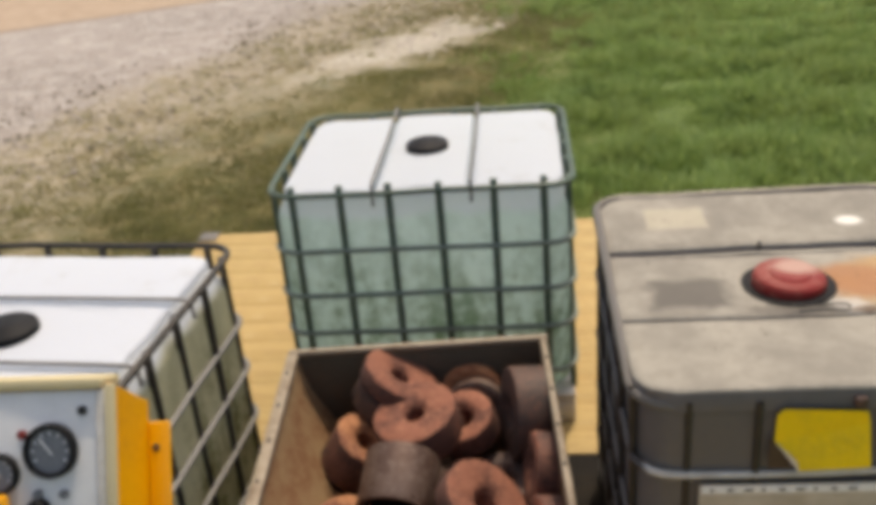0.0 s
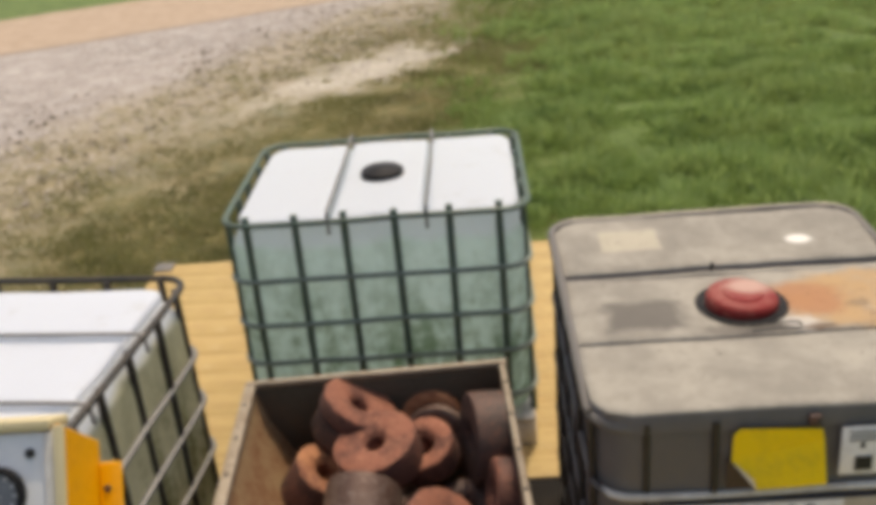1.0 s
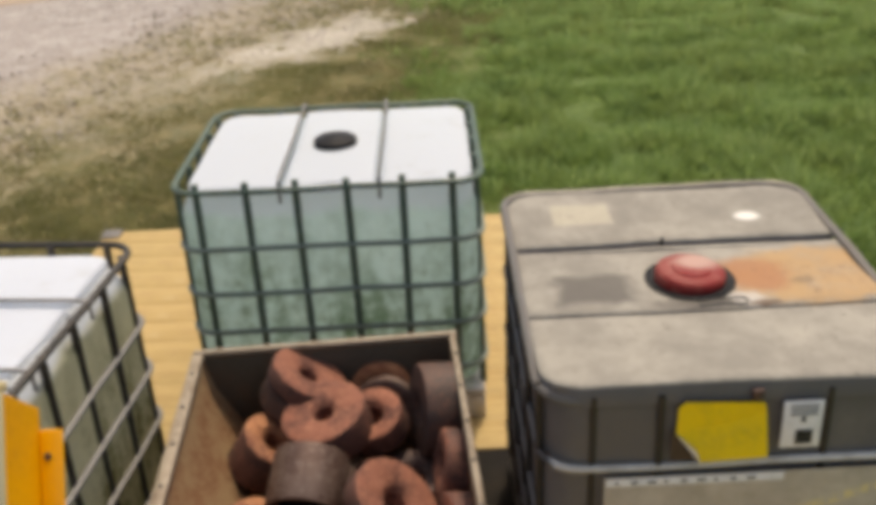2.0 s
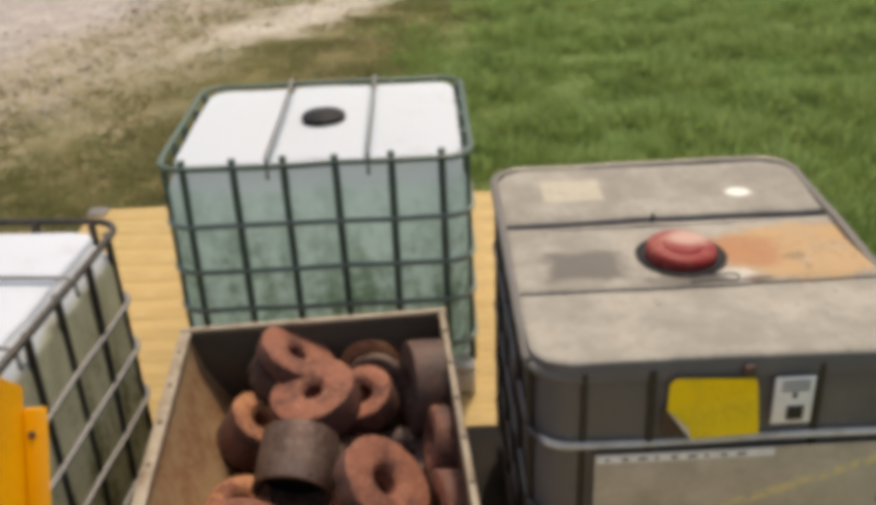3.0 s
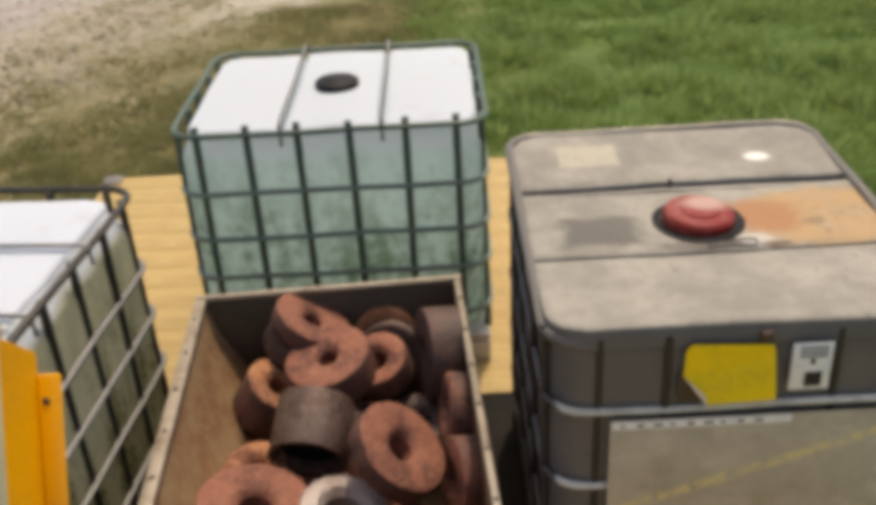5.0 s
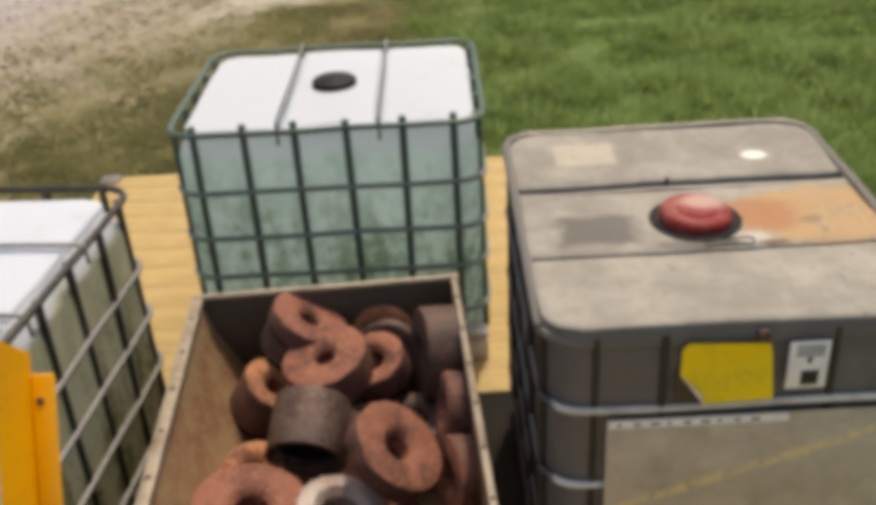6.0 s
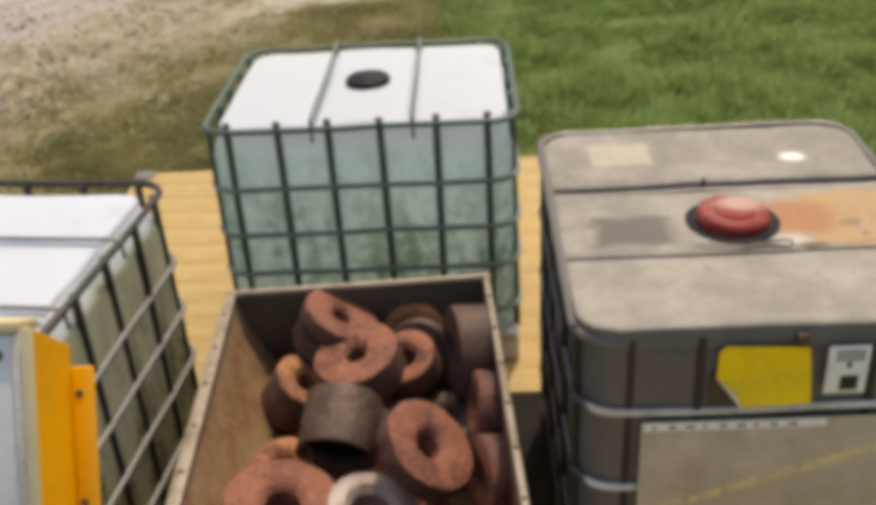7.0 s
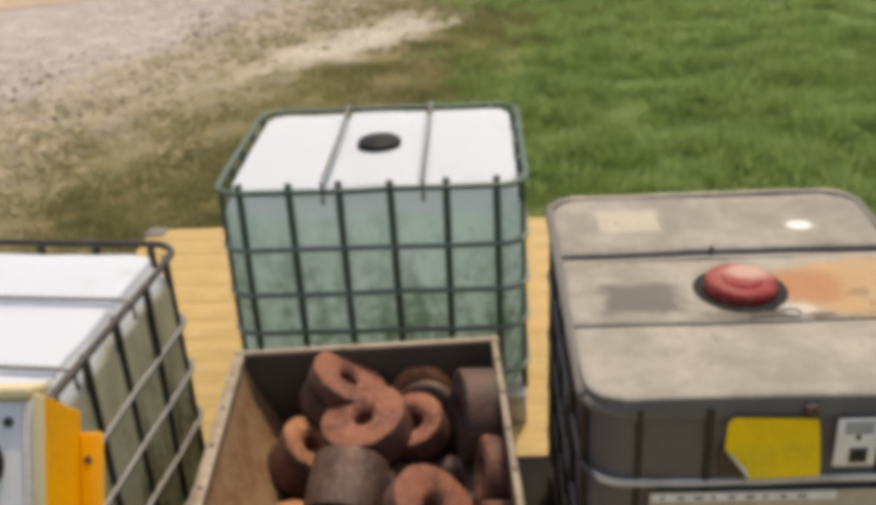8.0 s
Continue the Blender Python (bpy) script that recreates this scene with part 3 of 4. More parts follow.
def top_fields(parent, material, top=1.135, inset=0.016, groove=0.19, gap=(0.012, 0.012), dish=0.0, edge=0.014, shift=0.0, low=None, wall=None):
    """The three raised fields of the bottle's top, parted by two grooves."""
    w, d = LONG - 2 * inset, SHORT - 2 * inset
    r = 0.11 - edge
    fields = ((-w / 2 + edge, -groove - gap[0]), (-groove + gap[0], groove - gap[1]), (groove + gap[1], w / 2 - edge))
    for k, (x0, x1) in enumerate(fields):
        bm, rows = bmesh.new(), []
        for z, s in ((low or top - 0.012, 0.0), (top + 0.008, 0.001), (top + 0.013, 0.004), (top + 0.016, 0.011), (top + 0.018, 0.03)):
            row = []
            for x, y in rounded(x1 - x0 - 2 * s, d - 2 * edge - 2 * s, 0.006 if k == 1 else 0.012, 4, 12):
                x += (x0 + x1) / 2
                # outer corners follow the round of the bottle
                cx, cy = w / 2 - edge - s - r, d / 2 - edge - s - r
                if abs(x) > cx and abs(y) > cy:
                    far = math.hypot(abs(x) - cx, abs(y) - cy)
                    if far > r:
                        x, y = math.copysign(cx + (abs(x) - cx) * r / far, x), math.copysign(cy + (abs(y) - cy) * r / far, y)
                z2 = z if z < top - 0.006 else z - dish * (1 - (x / 0.6) ** 2)
                row.append((x - shift, y, z2 + 0.004 * math.sin(9 * x + 4 * y) + 0.004 * noise.noise(Vector((x * 8, y * 8, 2.0)))))
            rows.append(row)
        field = part("top_field", loft(bm, rows, cap_low=False), material, parent)
        if wall is not None:
            field.data.materials.append(wall)
            for p in field.data.polygons:
                if abs(p.normal.z) < 0.4:
                    p.material_index = 1


def rail(z, radius, sag=0.0, seed=0, tilt=0.0, off=0.0):
    rng = random.Random(seed)
    pts = []
    loop = rounded(LONG, SHORT, 0.10, 5)
    for i, (x, y) in enumerate(loop):
        pts.append((x + off, y, z + tilt * x))
        nx, ny = loop[(i + 1) % len(loop)]
        if math.hypot(nx - x, ny - y) > 0.3:
            for f in (0.2, 0.4, 0.6, 0.8):
                bow = sag * rng.uniform(-1, 1)
                pts.append((x + off + (nx - x) * f, y + (ny - y) * f, z + bow + tilt * (x + (nx - x) * f)))
    return tube(bmesh.new(), pts, radius, True)


def tank(label, m, bottle, cap, bar, rails, rail_z, rim_r=0.012, rim_x=0.0, top_rail=None, top=1.135, edge=0.014, shoulder=False, shift=0.0, crossbars=(-0.19, 0.19), cap_at=(0, 0), dish=0.0, groove=0.19, tilt=0.0, cap_r=0.093, tip=0.03, front_x=(-0.515, -0.309, -0.103, 0.103, 0.309, 0.515), bar_r=0.013, rail_r=0.0105, seed=0, lid=None, inset=0.016, gap=(0.012, 0.012), side_y=(-0.40, -0.20, 0.0, 0.20, 0.40), group="tanks on the flatbed"):
    ob = thing("tank", label, "tank", m, group)
    # pallet with feet
    pallet = part("pallet", boxed(-LONG / 2 + 0.01, LONG / 2 - 0.01, -SHORT / 2 + 0.01, SHORT / 2 - 0.01, 0.115, 0.145, 0.01), M["zinc"], ob, "galvanised steel pallet")
    for x in (-0.53, 0.0, 0.53):
        for y in (-0.43, 0.0, 0.43):
            part("foot", boxed(x - 0.06, x + 0.06, y - 0.06, y + 0.06, 0.0, 0.114, 0.012), M["zinc"], pallet)
    b = new("bottle", bottle_mesh(bottle, top if lid is None else 1.118, inset=inset, square=lid is not None, shoulder=shoulder))
    b.parent = ob
    top_fields(b, lid or M["white_lid"], top, inset=inset, groove=groove, dish=dish, gap=gap, edge=edge, shift=shift, low=1.10 if lid else None, wall=bottle if lid else None)
    at = (*cap_at, 1.139 if cap is M["red"] else top + 0.015)
    if cap is M["red"]:
        # flat black ring paints in the shade of the recess round the cap
        well = part("neck", lathe(((cap_r * 1.30, -0.03), (cap_r * 1.29, 0.001), (cap_r * 1.25, 0.003), (cap_r * 1.18, 0.001), (cap_r * 0.9, -0.001), (cap_r * 0.9, -0.03)), 40), M["black"], b, "flat black ring painted as the shaded recess round the cap")
        well.location = at
    cap_ob = part("cap", lathe([(r * cap_r, z if cap is M["red"] else 0.002 + z * 0.85) for r, z in ((0, 0.040), (0.52, 0.040), (0.58, 0.035), (0.88, 0.034), (0.98, 0.026), (1, 0.018), (1, -0.01), (0, -0.01))], 40), cap, b, "faded red screw cap" if cap is M["red"] else "black screw cap")
    cap_ob.location = at
    if cap is M["red"]:
        cap_ob.rotation_euler = (radians(3), radians(-3), 0)
    # cage
    for i, z in enumerate(rail_z):
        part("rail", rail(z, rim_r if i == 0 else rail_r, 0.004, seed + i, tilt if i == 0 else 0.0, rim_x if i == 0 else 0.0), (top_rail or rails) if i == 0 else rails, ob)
    rng = random.Random(seed)
    top = rail_z[0] + tip
    upright = mesh_of("upright", tube(bmesh.new(), [(0, 0, 0.13), (0, 0.002, 0.5), (0, 0.0, 0.85), (0, 0, top)], bar_r), bar)
    spots = [(x, s * (SHORT / 2 - inset + 0.004), 0) for x in front_x for s in (-1, 1)]
    spots += [(s * (LONG / 2 - inset + 0.004), y, 90) for y in side_y for s in (-1, 1)]
    short = mesh_of("upright", tube(bmesh.new(), [(0, 0, 0.13), (0, 0.002, 0.5), (0, 0.0, 0.85), (0, 0, rail_z[0])], bar_r), bar)
    for x, y, turn in spots:
        u = new("upright", upright if turn == 0 and y < 0 else short)
        u.parent = ob
        u.matrix_basis = pose(x, y, 0, rng.uniform(-0.4, 0.4), rng.uniform(-0.4, 0.4), turn)
    for x in crossbars:
        part("crossbar", tube(bmesh.new(), [(x, -SHORT / 2 - 0.008, 1.085), (x, -SHORT / 2 - 0.004, top + 0.006), (x, -SHORT / 2 + 0.03, top + 0.012), (x + 0.004, 0, top + 0.011), (x, SHORT / 2 - 0.05, top + 0.011), (x, SHORT / 2 - 0.02, top + 0.002), (x, SHORT / 2 - 0.01, 1.085)], 0.0065), M["rod_grey"], ob)
    return ob


rear_tank = tank("white tank with green-stained walls in a dark green wire cage", pose(0, 0.51, 0) @ Matrix.Diagonal((1, 1.02, 0.965, 1)), M["white_tank"], M["black"], M["green_steel"], M["green_rail"], (1.138, 0.886, 0.681, 0.50, 0.28), front_x=(-0.506, -0.308, -0.110, 0.088, 0.286, 0.484), top=1.118, edge=0.024, shift=-0.006, crossbars=(-0.176, 0.206), shoulder=True, top_rail=M["green_steel"], bar_r=0.0145, rail_r=0.0115, seed=1)
side_tank = tank("white tank with olive-stained walls in a dark wire cage", pose(-1.144, -1.036, 0, 0, 0, 84.5) @ Matrix.Diagonal((1, 1, 0.985, 1)), M["olive_tank"], M["black"], M["dark_steel"], M["rod_grey"], (1.138, 0.872, 0.688, 0.485, 0.28), top=1.116, edge=0.045, shoulder=True, top_rail=M["dark_steel"], seed=2, tip=0.0)
grey_tank = tank("dark grey tank with dusty lid, red cap and yellow sticker", pose(1.162, -0.916, 0, 0, 0, 90) @ Matrix.Diagonal((1.007, 1.02, 1, 1)), M["grey_tank"], M["red"], M["dark_steel"], M["side_shaded_zinc"], (1.130, 0.923, 0.685, 0.47, 0.26), top_rail=M["grey_rail"], crossbars=(), cap_at=(-0.035, 0.015), dish=0.028, groove=0.208, tilt=0.030, edge=-0.006, rim_x=0.020, top=1.145, rim_r=0.0145, cap_r=0.099, tip=-0.01, seed=3, lid=M["lid"], side_y=(-0.36, -0.188, 0.212, 0.382), inset=0.009, gap=(0.005, 0.017), bar_r=0.0095, rail_r=0.0095)


def on_grey_tank():
    """Stickers and the placard on the tank's face; local x points away from the camera, local y to the left."""
    face = -LONG / 2
    def flat(name, y0, y1, z0, z1, off, material, label):
        return part(name, boxed(face - off - 0.003, face - off, y0, y1, z0, z1, 0.001), material, grey_tank, label)
    bm = bmesh.new()
    # sticker whose lower corner has peeled
    top_half = [(0.180, 1.100, 0.014), (0.166, 1.116, 0.014), (-0.022, 1.106, 0.014), (-0.030, 1.072, 0.010), (0.183, 1.030, 0.018)]
    low_half = [(0.183, 1.030, 0.018), (-0.030, 1.072, 0.010), (-0.036, 0.958, 0.032), (0.127, 0.953, 0.034)]
    for half in (top_half, low_half):
        front = [bm.verts.new((face - off, y, z)) for y, z, off in half]
        back = [bm.verts.new((v.co.x + 0.002, v.co.y, v.co.z)) for v in front]
        bm.faces.new(front)
        bm.faces.new(back[::-1])
        for i in range(len(half)):
            j = (i + 1) % len(half)
            bm.faces.new((front[i], back[i], back[j], front[j]))
    part("residue", boxed(face - 0.0125, face - 0.010, 0.120, 0.192, 0.946, 1.030), M["peel_brown"], grey_tank, "dark brown patch where the sticker peeled")
    curl = bmesh.new()
    tri = [curl.verts.new(v) for v in ((face - 0.021, 0.184, 1.032), (face - 0.037, 0.126, 0.952), (face - 0.046, 0.138, 0.992), (face - 0.019, 0.184, 1.032), (face - 0.035, 0.126, 0.952), (face - 0.044, 0.138, 0.992))]
    for f in ((0, 1, 2), (5, 4, 3), (0, 3, 4, 1), (1, 4, 5, 2), (2, 5, 3, 0)):
        curl.faces.new([tri[i] for i in f])
    part("curl", curl, M["white_label"], grey_tank, "curled white backing of the sticker", False)
    part("sticker", bm, M["yellow_label"], grey_tank, "yellow sticker with a peeled corner", False)
    part("latch", boxed(face - 0.012, face + 0.012, -0.02, 0.008, 1.112, 1.140, 0.004), M["rust_dark"], grey_tank, "small rusted latch")
    part("spike", tube(bmesh.new(), [(0.19, 0.045, 1.10), (0.19, 0.045, 1.165)], 0.006), M["dark_steel"], grey_tank)
    loop = [(-0.190 + 0.022 * math.sin(a), 0.0 + 0.075 * math.cos(a) - 0.03, 1.146 + 0.004 * math.sin(3 * a)) for a in np.linspace(0.3, 5.6, 22)]
    part("seal_wire", tube(bmesh.new(), loop, 0.0028, False, 6), M["dark_steel"], grey_tank, "loop of dark seal wire")
    white = flat("label", -0.162, -0.068, 0.970, 1.105, 0.010, M["white_label"], "white label with a black block")
    part("block", boxed(face - 0.016, face - 0.0135, -0.142, -0.102, 0.982, 1.022), M["ink"], white)
    part("block", boxed(face - 0.016, face - 0.0135, -0.122, -0.112, 1.046, 1.060), M["ink"], white)
    for z in (1.066, 1.078, 1.090):
        part("print_bar", boxed(face - 0.016, face - 0.0135, -0.150, -0.084, z, z + 0.004), M["grey_rail"], white)
    placard = flat("placard", -0.36, 0.350, 0.38, 0.905, 0.016, M["plate"], "scuffed olive placard with a worn white line of print")
    strip = part("print_strip", boxed(face - 0.0215, face - 0.0195, -0.085, 0.345, 0.880, 0.902), M["white_label"], placard)
    for i in range(9):
        y = 0.325 - i * 0.040
        part("print_bar", boxed(face - 0.0235, face - 0.022, y - (0.010 + 0.006 * (i % 3)), y, 0.887, 0.895), M["rod_grey"], strip)


on_grey_tank()


# ---- bin with rusty rings ----
def open_bin():
    m = pose(0.031, -1.03, 0, 0, 0, 3.3)
    ob = thing("bin", "open tan steel bin with a worn bare rim", "bin", m)
    w, d, top, low = 0.92, 1.26, 0.635, 0.10
    # the wall on one side curves inwards like a hopper's
    bow = ((low, 0.24), (0.22, 0.185), (0.35, 0.115), (0.50, 0.035), (top, 0.0))
    bm = bmesh.new()
    loops = []
    for z, s in bow:
        loops.append([(x + (s if x < 0 else 0.0), y, z) for x, y in rounded(w, d, 0.03, 4)])
    for z, s in reversed(bow):
        loops.append([(x + (s + 0.004 if x < 0 else -0.004), y, max(z, low + 0.004)) for x, y in rounded(w, d - 0.008, 0.03, 4)])
    loft(bm, loops)
    shell = part("shell", bm, M["bin"], ob, "tan paint over rust")
    part("end_plate", boxed(-w / 2 + 0.012, w / 2 - 0.012, d / 2 - 0.014, d / 2 - 0.008, low + 0.26, top - 0.004, 0.001), M["dark_bin"], ob, "dark brown end plate")
    for x0, x1, y0, y1 in ((-w / 2 - 0.018, w / 2 + 0.018, d / 2 - 0.012, d / 2 + 0.014), (-w / 2 - 0.018, w / 2 + 0.018, -d / 2 - 0.018, -d / 2 + 0.016)):
        part("rim_bar", boxed(x0, x1, y0, y1, top + 0.001, top + 0.022, 0.005), M["rim"], ob)
    for s in (-1, 1):
        part("rim_bar", boxed(s * w / 2 - (0.020 if s < 0 else 0.011), s * w / 2 + (0.020 if s < 0 else 0.011), -d / 2 + 0.017, d / 2 - 0.017, top + 0.001, top + 0.022, 0.005), M["rim"], ob)
        for i in range(6):
            y = -0.52 + i * 0.2
            r = part("rivet", lathe(((0.008, top + 0.021), (0.007, top + 0.025), (0, top + 0.027)), 10), M["dark_steel"], ob)
            r.location = (s * w / 2, y, 0)
    for x in (-0.13, 0.33):
        part("skid", boxed(x - 0.04, x + 0.04, -d / 2 + 0.08, d / 2 - 0.08, 0.0, low - 0.001, 0.006), M["dark_steel"], ob)
    return ob


open_bin()


TONES = (("rust_red", "red rusted steel ring among others in the bin"), ("rust_orange", "orange rusted steel ring among others in the bin"),
         ("rust_grey", "worn grey steel collar among rusted rings"), ("rust_dark", "dark rusted steel ring among others in the bin"),
         ("steel_pale", "pale bare steel ring among rusted rings"))


def ring(centre, axis, outer, bore, length, tone):
    r, b, h = outer / 2, bore / 2, length / 2
    bev = 0.006
    dip = min(0.022, b * 0.5)
    prof = [(b, -h), (r - bev, -h), (r, -h + bev), (r, h - bev * 1.4), (r - bev * 0.5, h - bev * 0.4), (r - bev * 1.6, h), (b + dip, h - 0.001), (b + dip * 0.6, h - dip * 0.35), (b, h - dip), (b, -h)]
    bm = lathe(prof, 40)
    bmesh.ops.remove_doubles(bm, verts=bm.verts, dist=1e-5)
    rng = random.Random(int(centre[0] * 1000) + 77)
    for v in bm.verts:
        v.co += 0.0012 * Vector((rng.uniform(-1, 1), rng.uniform(-1, 1), rng.uniform(-1, 1)))
    ob = new("steel_ring", mesh_of("steel_ring", bm, M[TONES[tone][0]]))
    if tone in (0, 1) and length > 0.05:
        # faces stay redder; the outer side's shade is painted in as darker rust
        ob.data.materials.append(M["rust_shaded_side"])
        for p in ob.data.polygons:
            if abs(p.normal.z) < 0.5 and math.hypot(p.center.x, p.center.y) > r * 0.9:
                p.material_index = 1
    turn = Vector(axis).to_track_quat("Z", "Y").to_matrix().to_4x4()
    ob.matrix_world = Matrix.Translation(centre) @ turn
    # black disc inside the collar paints in the shade of its hollow
    if b > 0.1:
        part("core", lathe(((0, h - 0.05), (b - 0.001, h - 0.05), (b - 0.001, h - 0.06), (0, h - 0.06)), 32), M["black"], ob, "black disc painting in the hollow's shade")
    return tagged(ob, TONES[tone][1], "steel ring", "rings heaped in the bin")


def heap(face, axis, outer, bore, length, tone):
    return ring(Vector(face) - Vector(axis).normalized() * length / 2, axis, outer, bore, length, tone)


# the heap, rear to front: middle of the open face, axis out of it, outer, bore, length, tone
heap((-0.054, -0.511, 0.600), (0.50, 0.01, 0.87), 0.283, 0.070, 0.065, 0)
heap((-0.092, -0.512, 0.533), (0.50, 0.01, 0.87), 0.262, 0.070, 0.09, 3)
heap((0.002, -0.716, 0.576), (-0.20, -0.15, 0.97), 0.296, 0.070, 0.12, 0)
heap((-0.170, -0.690, 0.450), (0.52, -0.10, 0.85), 0.238, 0.080, 0.16, 1)
heap((0.184, -0.455, 0.452), (-0.10, -0.97, 0.20), 0.240, 0.110, 0.05, 1)
heap((0.200, -0.508, 0.424), (-0.10, -0.97, 0.20), 0.235, 0.100, 0.05, 2)
heap((0.157, -0.666, 0.520), (-0.24, -0.28, 0.93), 0.228, 0.080, 0.10, 0)
heap((0.322, -0.633, 0.498), (-0.97, -0.20, 0.12), 0.330, 0.090, 0.13, 3)
heap((0.268, -1.130, 0.520), (0.62, -0.18, 0.76), 0.310, 0.085, 0.075, 0)
heap((-0.044, -1.060, 0.420), (-0.11, -0.91, -0.40), 0.250, 0.215, 0.20, 2)
heap((0.391, -0.884, 0.458), (-0.97, -0.10, 0.20), 0.240, 0.080, 0.08, 0)
heap((0.402, -1.132, 0.380), (-0.95, -0.25, 0.20), 0.260, 0.080, 0.10, 0)
heap((-0.165, -1.296, 0.470), (0.21, -0.02, 0.98), 0.343, 0.105, 0.13, 0)
heap((-0.216, -1.045, 0.400), (-0.05, -0.09, 0.99), 0.212, 0.080, 0.12, 1)
heap((0.088, -1.270, 0.420), (0.25, -0.02, 0.97), 0.264, 0.120, 0.09, 4)
heap((0.235, -1.26, 0.300), (0.15, -0.2, 0.97), 0.260, 0.090, 0.14, 0)
heap((0.290, -0.80, 0.360), (-0.05, -0.17, 0.98), 0.230, 0.090, 0.12, 3)


def ring_bed():
    """The hidden lower layer of the heap."""
    rng = random.Random(9)
    for j in range(4):
        for i in range(2):
            ring((-0.13 + 0.27 * i + rng.uniform(-0.02, 0.02) + j * -0.008, -1.47 + 0.28 * j, 0.115 + 0.06), (rng.uniform(-0.1, 0.1), rng.uniform(-0.1, 0.1), 1), 0.25, 0.09, 0.12, rng.choice((0, 0, 1, 3)))


ring_bed()


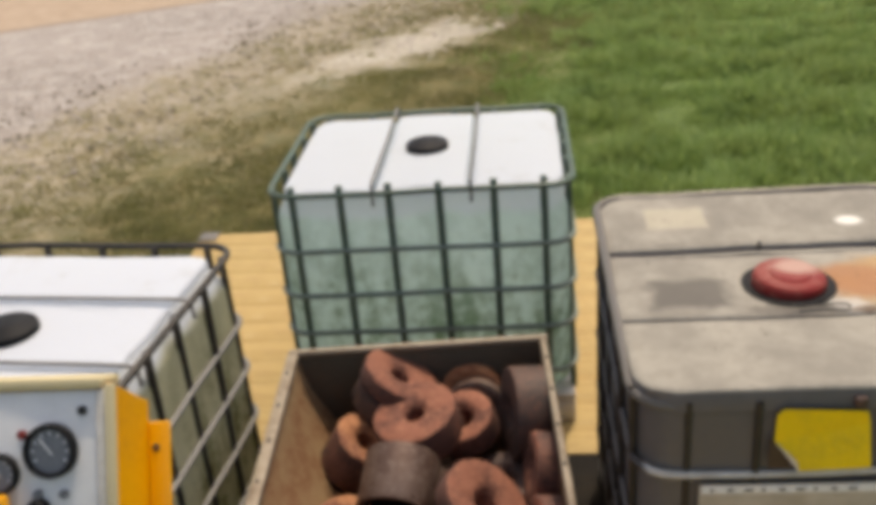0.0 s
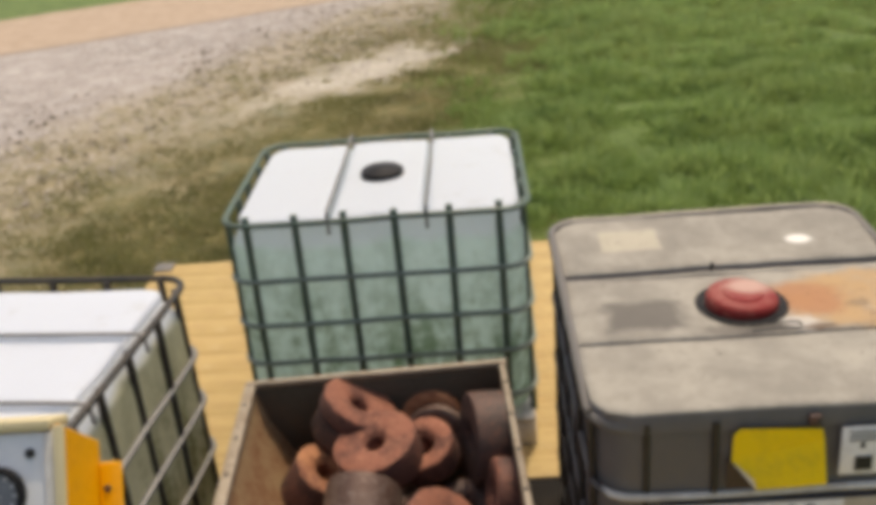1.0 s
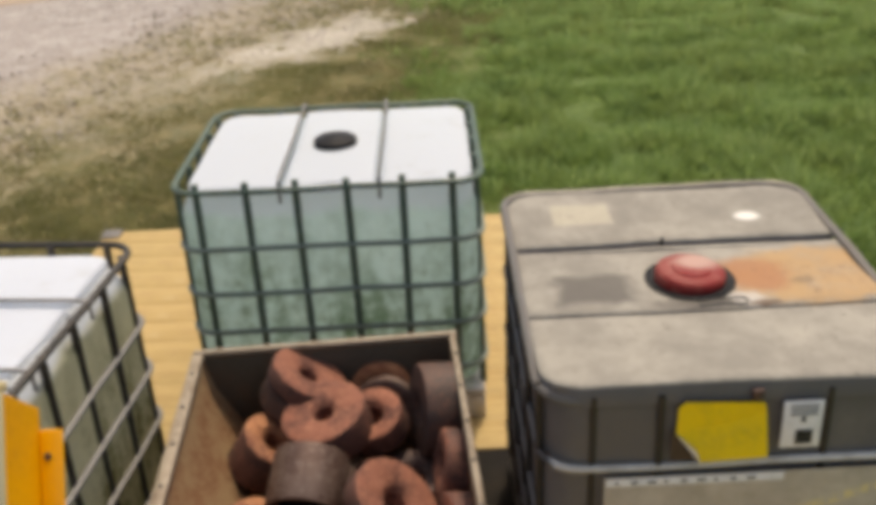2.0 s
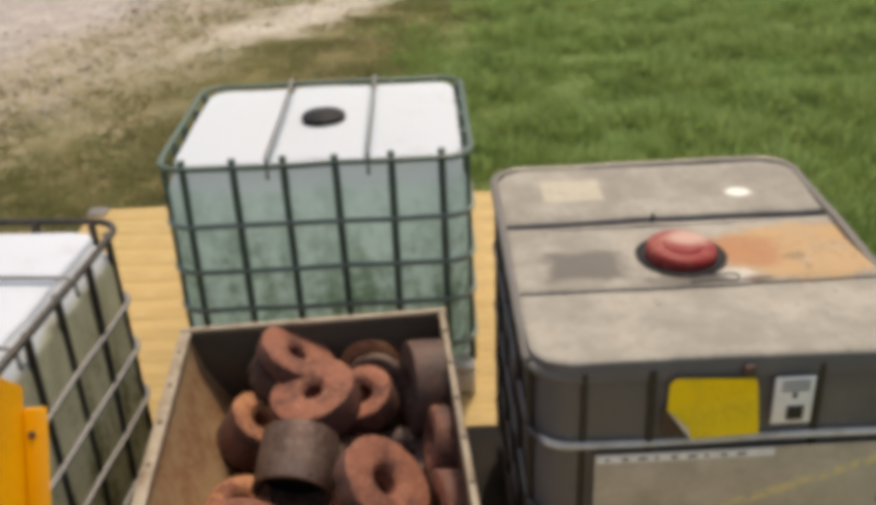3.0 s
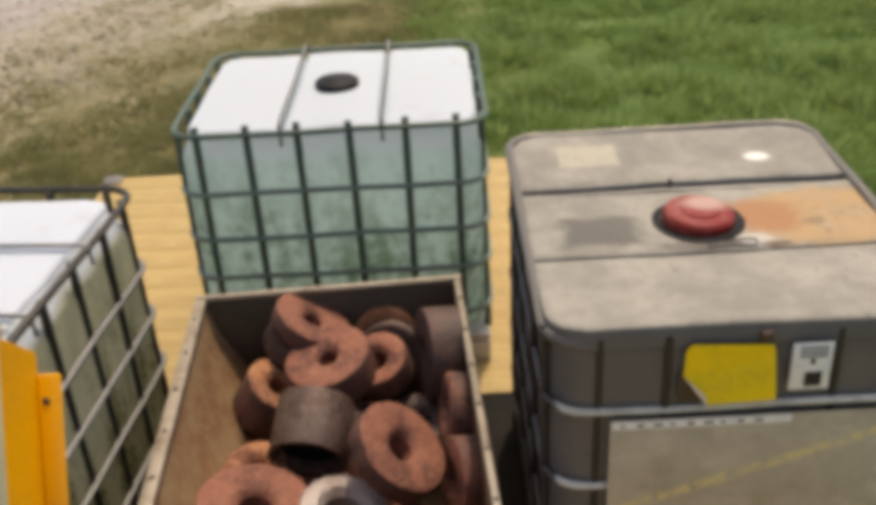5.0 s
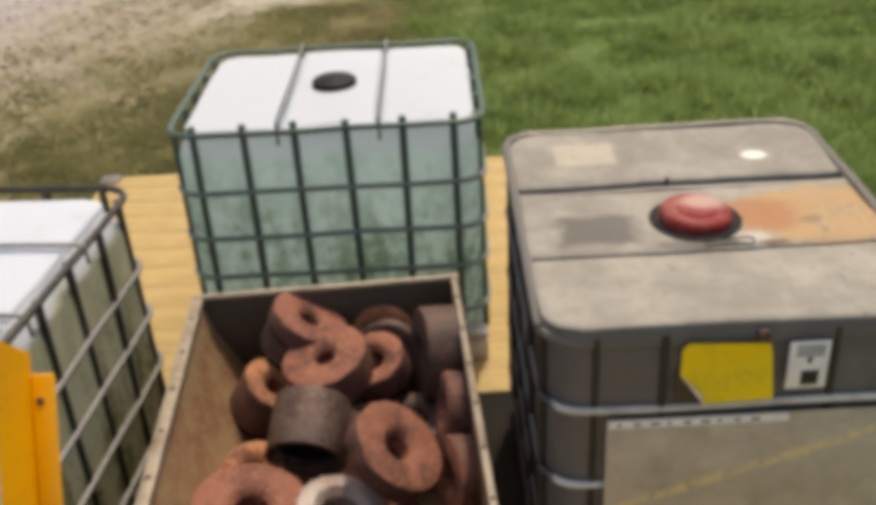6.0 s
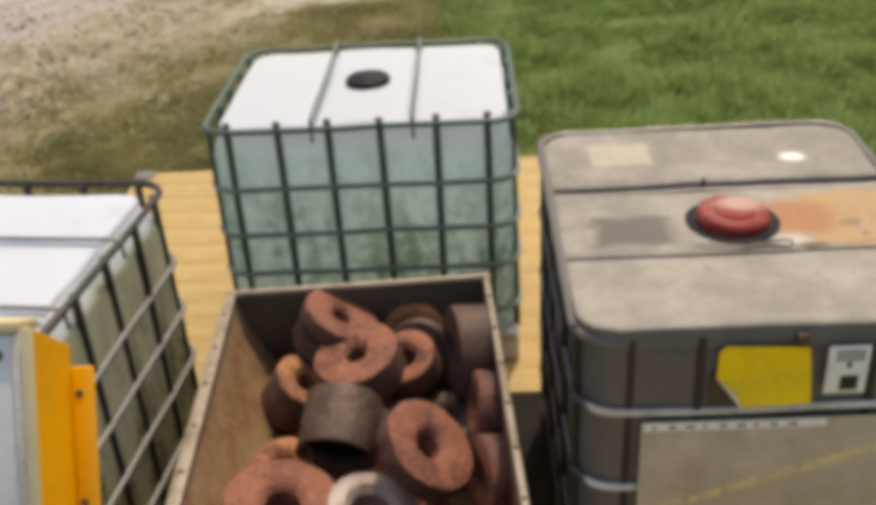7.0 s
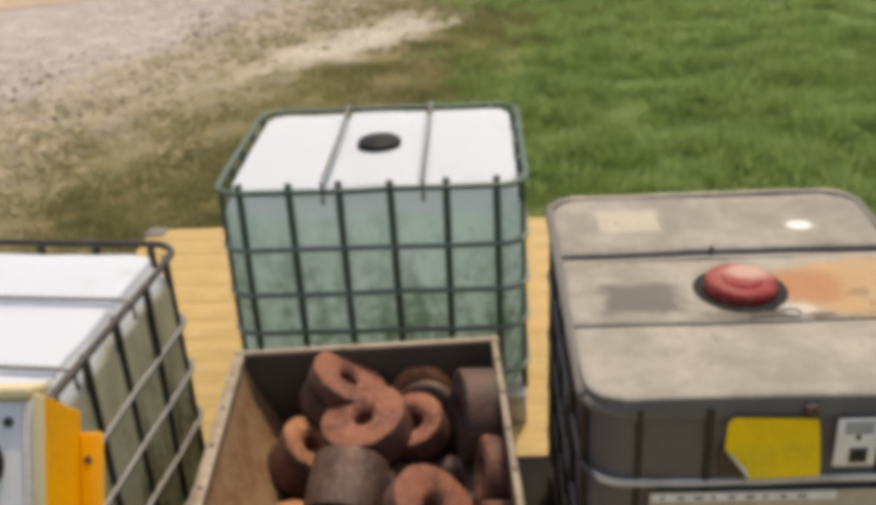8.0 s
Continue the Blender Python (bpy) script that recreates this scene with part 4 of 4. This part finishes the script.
# ---- control console ----
def console():
    ob = thing("control_console", "machine console with silver gauge panel and orange posts", "console", Matrix.Translation((-0.087, -0.051, 0.044)) @ Matrix.Scale(1.045, 4))
    x0, x1 = -0.78, -0.245
    top, yt = 1.475, -1.95
    bm = bmesh.new()
    side = [(-1.925, 1.43), (-1.83, 1.40), (-1.83, -0.042), (-2.12, -0.042), (-2.12, 1.05)]
    loft(bm, [[(x, y, z) for y, z in side] for x in (x0 + 0.005, x1 - 0.005)])
    part("body", bm, M["chassis"], ob)
    # the panel leans back: s runs down it
    lean = pose(0, yt, top, -27.6, 0, 0)
    def put(name, bm, material, parent, label=""):
        bmesh.ops.transform(bm, matrix=lean, verts=bm.verts)
        return part(name, bm, material, parent, label)
    panel = put("panel", boxed(x0, x1, 0.0, 0.02, -0.42, 0.0, 0.004), M["panel"], ob, "silver metal gauge panel")
    put("edge_strip", boxed(x1 + 0.001, x1 + 0.018, -0.006, 0.02, -0.42, 0.0, 0.003), M["zinc"], ob)
    put("cover", boxed(x0, x1 + 0.015, -0.010, 0.065, 0.002, 0.022, 0.006), M["cream"], ob, "cream metal cover strip")

    def gauge(x, s, r):
        g = lathe(((0, 0.006), (r * 0.8, 0.006), (r * 0.82, 0.016), (r * 0.95, 0.018), (r, 0.012), (r, 0.0)), 36)
        turn = Matrix.Translation((x, -0.001, -s)) @ pose(0, 0, 0, 90, 0, 0)
        bmesh.ops.transform(g, matrix=turn, verts=g.verts)
        bezel = put("gauge", g, M["black"], panel, "round gauge with a black bezel")
        f = lathe(((0, 0.0085), (r * 0.79, 0.0085), (r * 0.79, 0.0065), (0, 0.0065)), 32)
        bmesh.ops.transform(f, matrix=turn, verts=f.verts)
        put("dial", f, M["dial"], bezel)
        for a in range(-120, 121, 30):
            t = boxed(-0.0012, 0.0012, r * 0.58, r * 0.72, 0.0086, 0.0096)
            bmesh.ops.transform(t, matrix=turn @ pose(0, 0, 0, 0, 0, a), verts=t.verts)
            put("tick", t, M["white_label"], bezel)
        t = boxed(-0.0015, 0.0015, -r * 0.15, r * 0.6, 0.0100, 0.0112)
        bmesh.ops.transform(t, matrix=turn @ pose(0, 0, 0, 0, 0, 40), verts=t.verts)
        put("needle", t, M["white_label"], bezel)

    gauge(-0.322, 0.098, 0.046)
    gauge(-0.412, 0.135, 0.034)

    def knob(name, x, s, r, h, material, label=""):
        k = lathe(((0, h), (r * 0.8, h), (r, h * 0.7), (r, 0.0)), 20)
        bmesh.ops.transform(k, matrix=Matrix.Translation((x, -0.001, -s)) @ pose(0, 0, 0, 90, 0, 0), verts=k.verts)
        put(name, k, material, panel, label)

    knob("indicator", -0.373, 0.071, 0.008, 0.008, M["red"], "small red indicator")
    knob("screw", -0.268, 0.033, 0.008, 0.006, M["ink"])
    knob("knob", -0.347, 0.170, 0.008, 0.010, M["dial"])
    knob("knob", -0.302, 0.170, 0.008, 0.010, M["dial"])
    knob("knob", -0.345, 0.196, 0.020, 0.018, M["black"])
    # orange channel post along the panel's side, open towards the bin
    bm = bmesh.new()
    box(bm, 0, 1, 0, 1, 0, 1)
    for v in bm.verts:
        k, low = v.co.y, v.co.z < 0.5
        v.co = Vector((-0.224 + 0.014 * k + 0.006 * v.co.x, -0.004 + 0.126 * k, -0.55 if low else 0.012 - 0.045 * k))
    bmesh.ops.bevel(bm, geom=list(bm.edges), offset=0.0015, segments=1, affect="EDGES")
    channel = put("post", bm, M["orange"], ob, "orange enamelled channel post")
    put("flange", boxed(-0.2035, -0.165, 0.116, 0.124, -0.56, -0.070, 0.003), M["orange"], channel)
    # the post is orange; cream on this lip paints in its glare
    put("lip", boxed(-0.2255, -0.207, -0.014, -0.005, -0.55, 0.010, 0.003), M["cream"], channel, "front lip with its glare painted in as cream")
    for s in (0.115, 0.30):
        h = lathe(((0, 0.003), (0.006, 0.002), (0.007, 0.0)), 14)
        bmesh.ops.transform(h, matrix=pose(-0.190, 0.115, -s, 90, 0, 0), verts=h.verts)
        put("bolt", h, M["rust_dark"], channel)
    put("brace", boxed(-0.50, -0.385, -0.045, -0.020, -0.28, -0.165, 0.008), M["orange"], ob, "orange enamelled brace")
    return ob


console()
